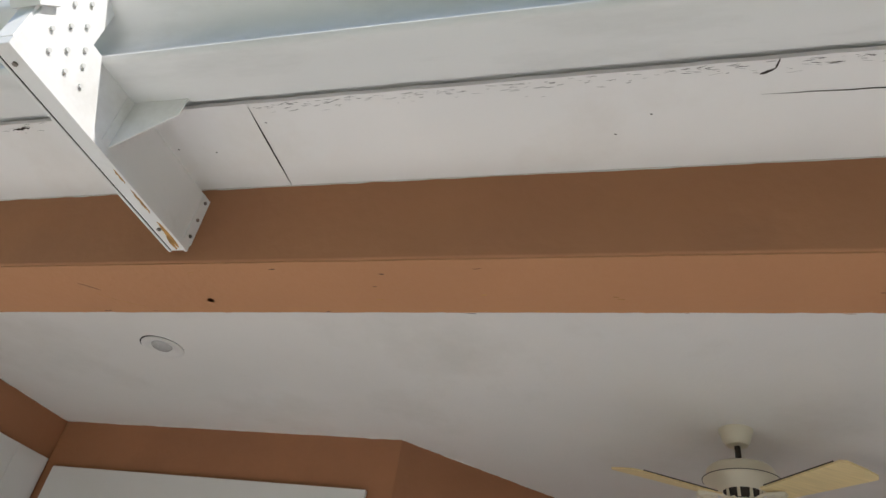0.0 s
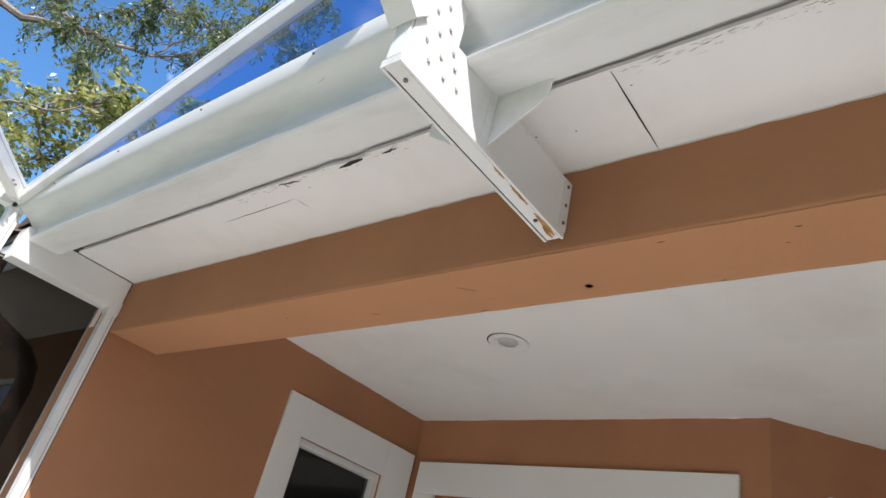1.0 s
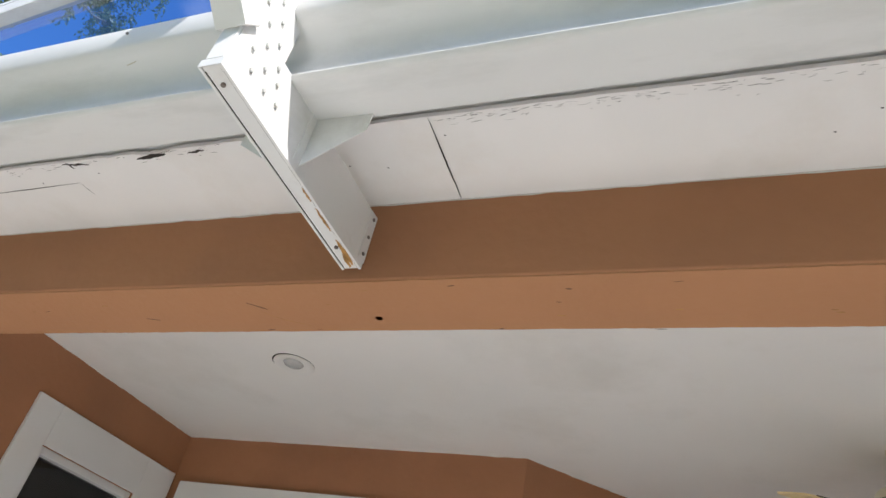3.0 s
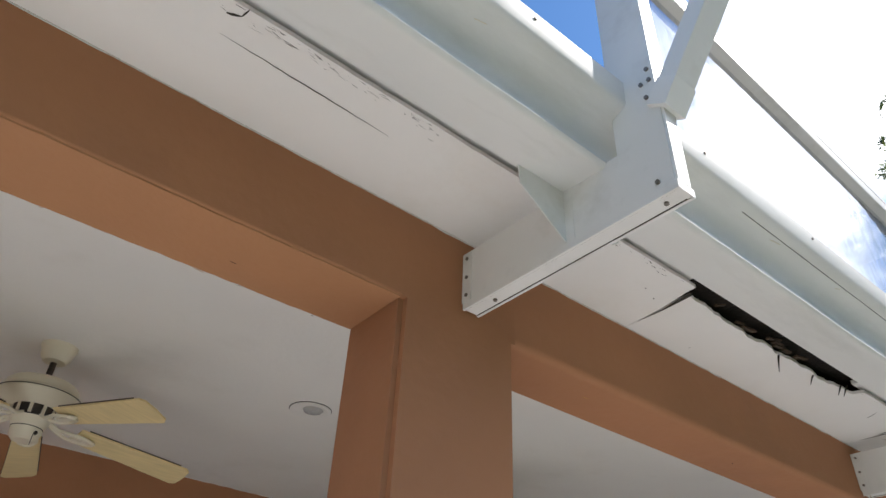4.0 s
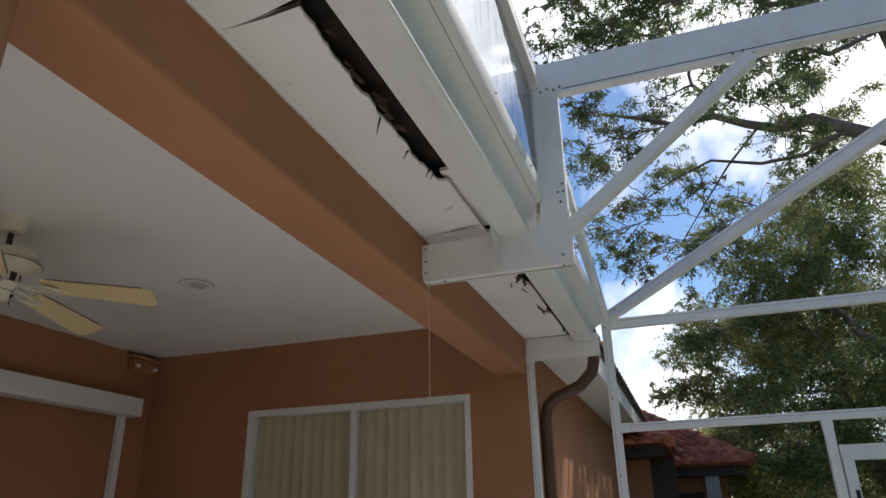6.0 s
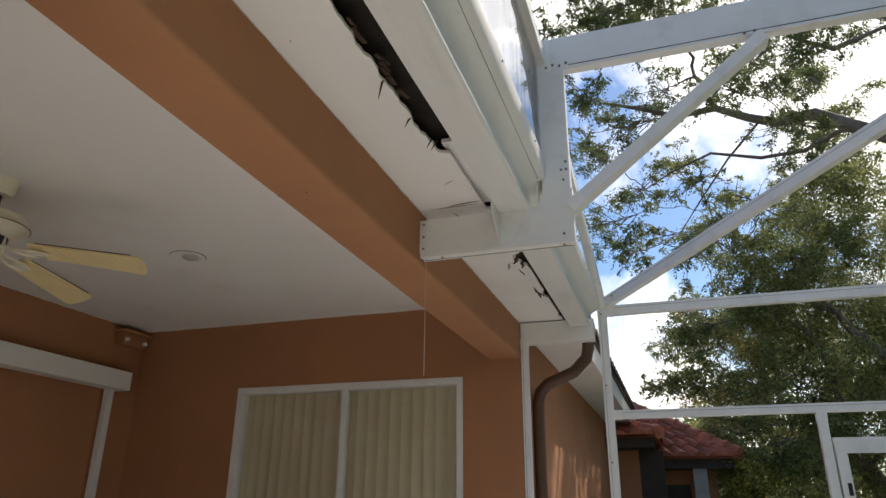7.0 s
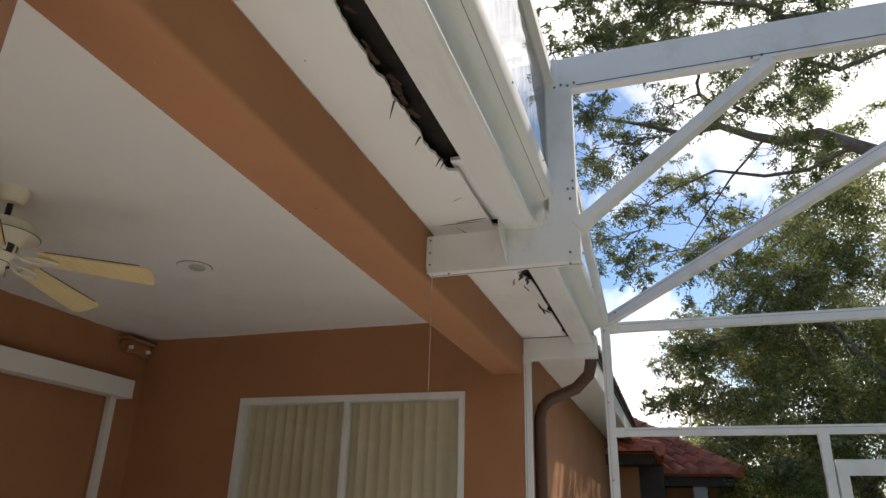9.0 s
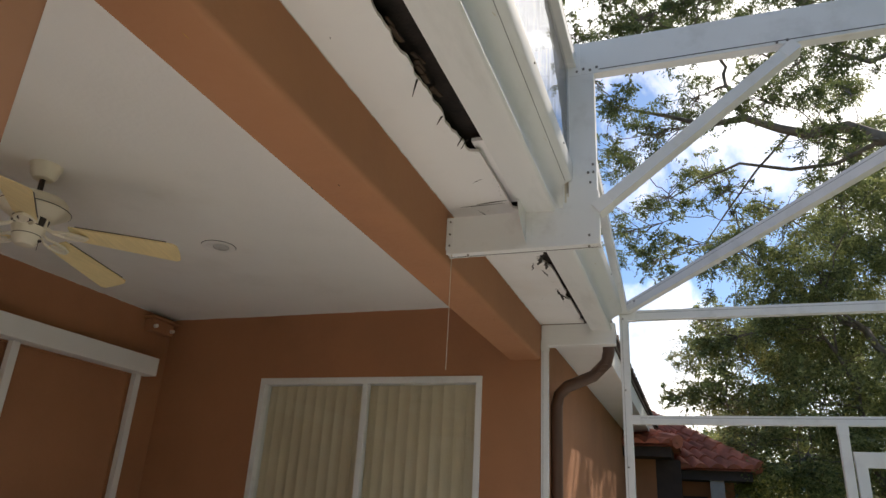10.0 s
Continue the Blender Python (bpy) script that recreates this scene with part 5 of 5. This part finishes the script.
tree((18.4, -4.9, 0), (17.6, -3.9, 2.2), OAK_LOW, 9000, 0.056, LEAF_GARDEN, 21, "dense green garden tree beyond the cage side", 0.25, 18, 1.05)
tree((-5.2, -2.4, 0), (-4.6, -1.6, 2.6), YOUNG, 9000, 0.06, LEAF_YOUNG, 41, "young tree with sunlit yellow-green feathered leaves", 0.11, 14, 1.15, droop=0.45, slim=0.27, row=16, reach=3.2, pinnate=True)
tree((-8.5, -4.0, 0), (-6.5, -1.5, 7.2), HANGING, 9000, 0.06, LEAF_OAK, 52, "tall oak with drooping twigs above the eave", 0.3, 16, 1.2, droop=0.8, slim=0.2, row=16, reach=2.2)
tree((18.9, -6.2, 0), (16.4, -4.4, 3.6), OAK_MID, 11000, 0.045, LEAF_GARDEN, 87, "slender garden tree with light green leaves", 0.18, 16, 1.12, reach=1.2)
rr = random.Random(11)
def scatter(n, c, s, r0, r1):
    return [(c[0] + rr.uniform(-1, 1) * s[0], c[1] + rr.uniform(-1, 1) * s[1], c[2] + rr.uniform(-1, 1) * s[2], rr.uniform(r0, r1)) for _ in range(n)]
tree((24, -5.5, 0), (24, -5.5, 1.5), scatter(22, (24, -5.8, 3.6), (1.6, 3.6, 2.6), 0.9, 1.5), 1500, 0.13, LEAF_GARDEN, 61, "broad leafy tree far behind the garden", 0.3, 8, 0.95)
tree((21, -10.5, 0), (21, -10.5, 2), scatter(18, (21, -10, 4.2), (2.0, 2.6, 2.8), 0.9, 1.5), 1300, 0.13, LEAF_GARDEN, 67, "broad leafy tree far behind the garden", 0.3, 8, 0.95)
tree((25, -2.6, 0), (25, -2.6, 1.2), scatter(16, (25, -2.4, 1.9), (1.2, 2.0, 1.3), 0.8, 1.2), 2200, 0.11, LEAF_YOUNG, 71, "bright yellow-green garden shrub behind the house wing", 0.12, 9, 0.95)
# unseen south woods added to darken the house front; east woods close the garden
me = leaves(scatter(100, (5, -10.5, 3.6), (18, 1.3, 3.6), 1.0, 1.8) + scatter(60, (31, -4, 2.2), (1.5, 17, 2.4), 1.0, 1.7), 190, 0.3, 77)
me.materials.append(LEAF_OAK)
tagged(new("shading_woods", me), "dense green wood closing the garden, its unseen south side added to darken the house front", "woods", kind="stuff")
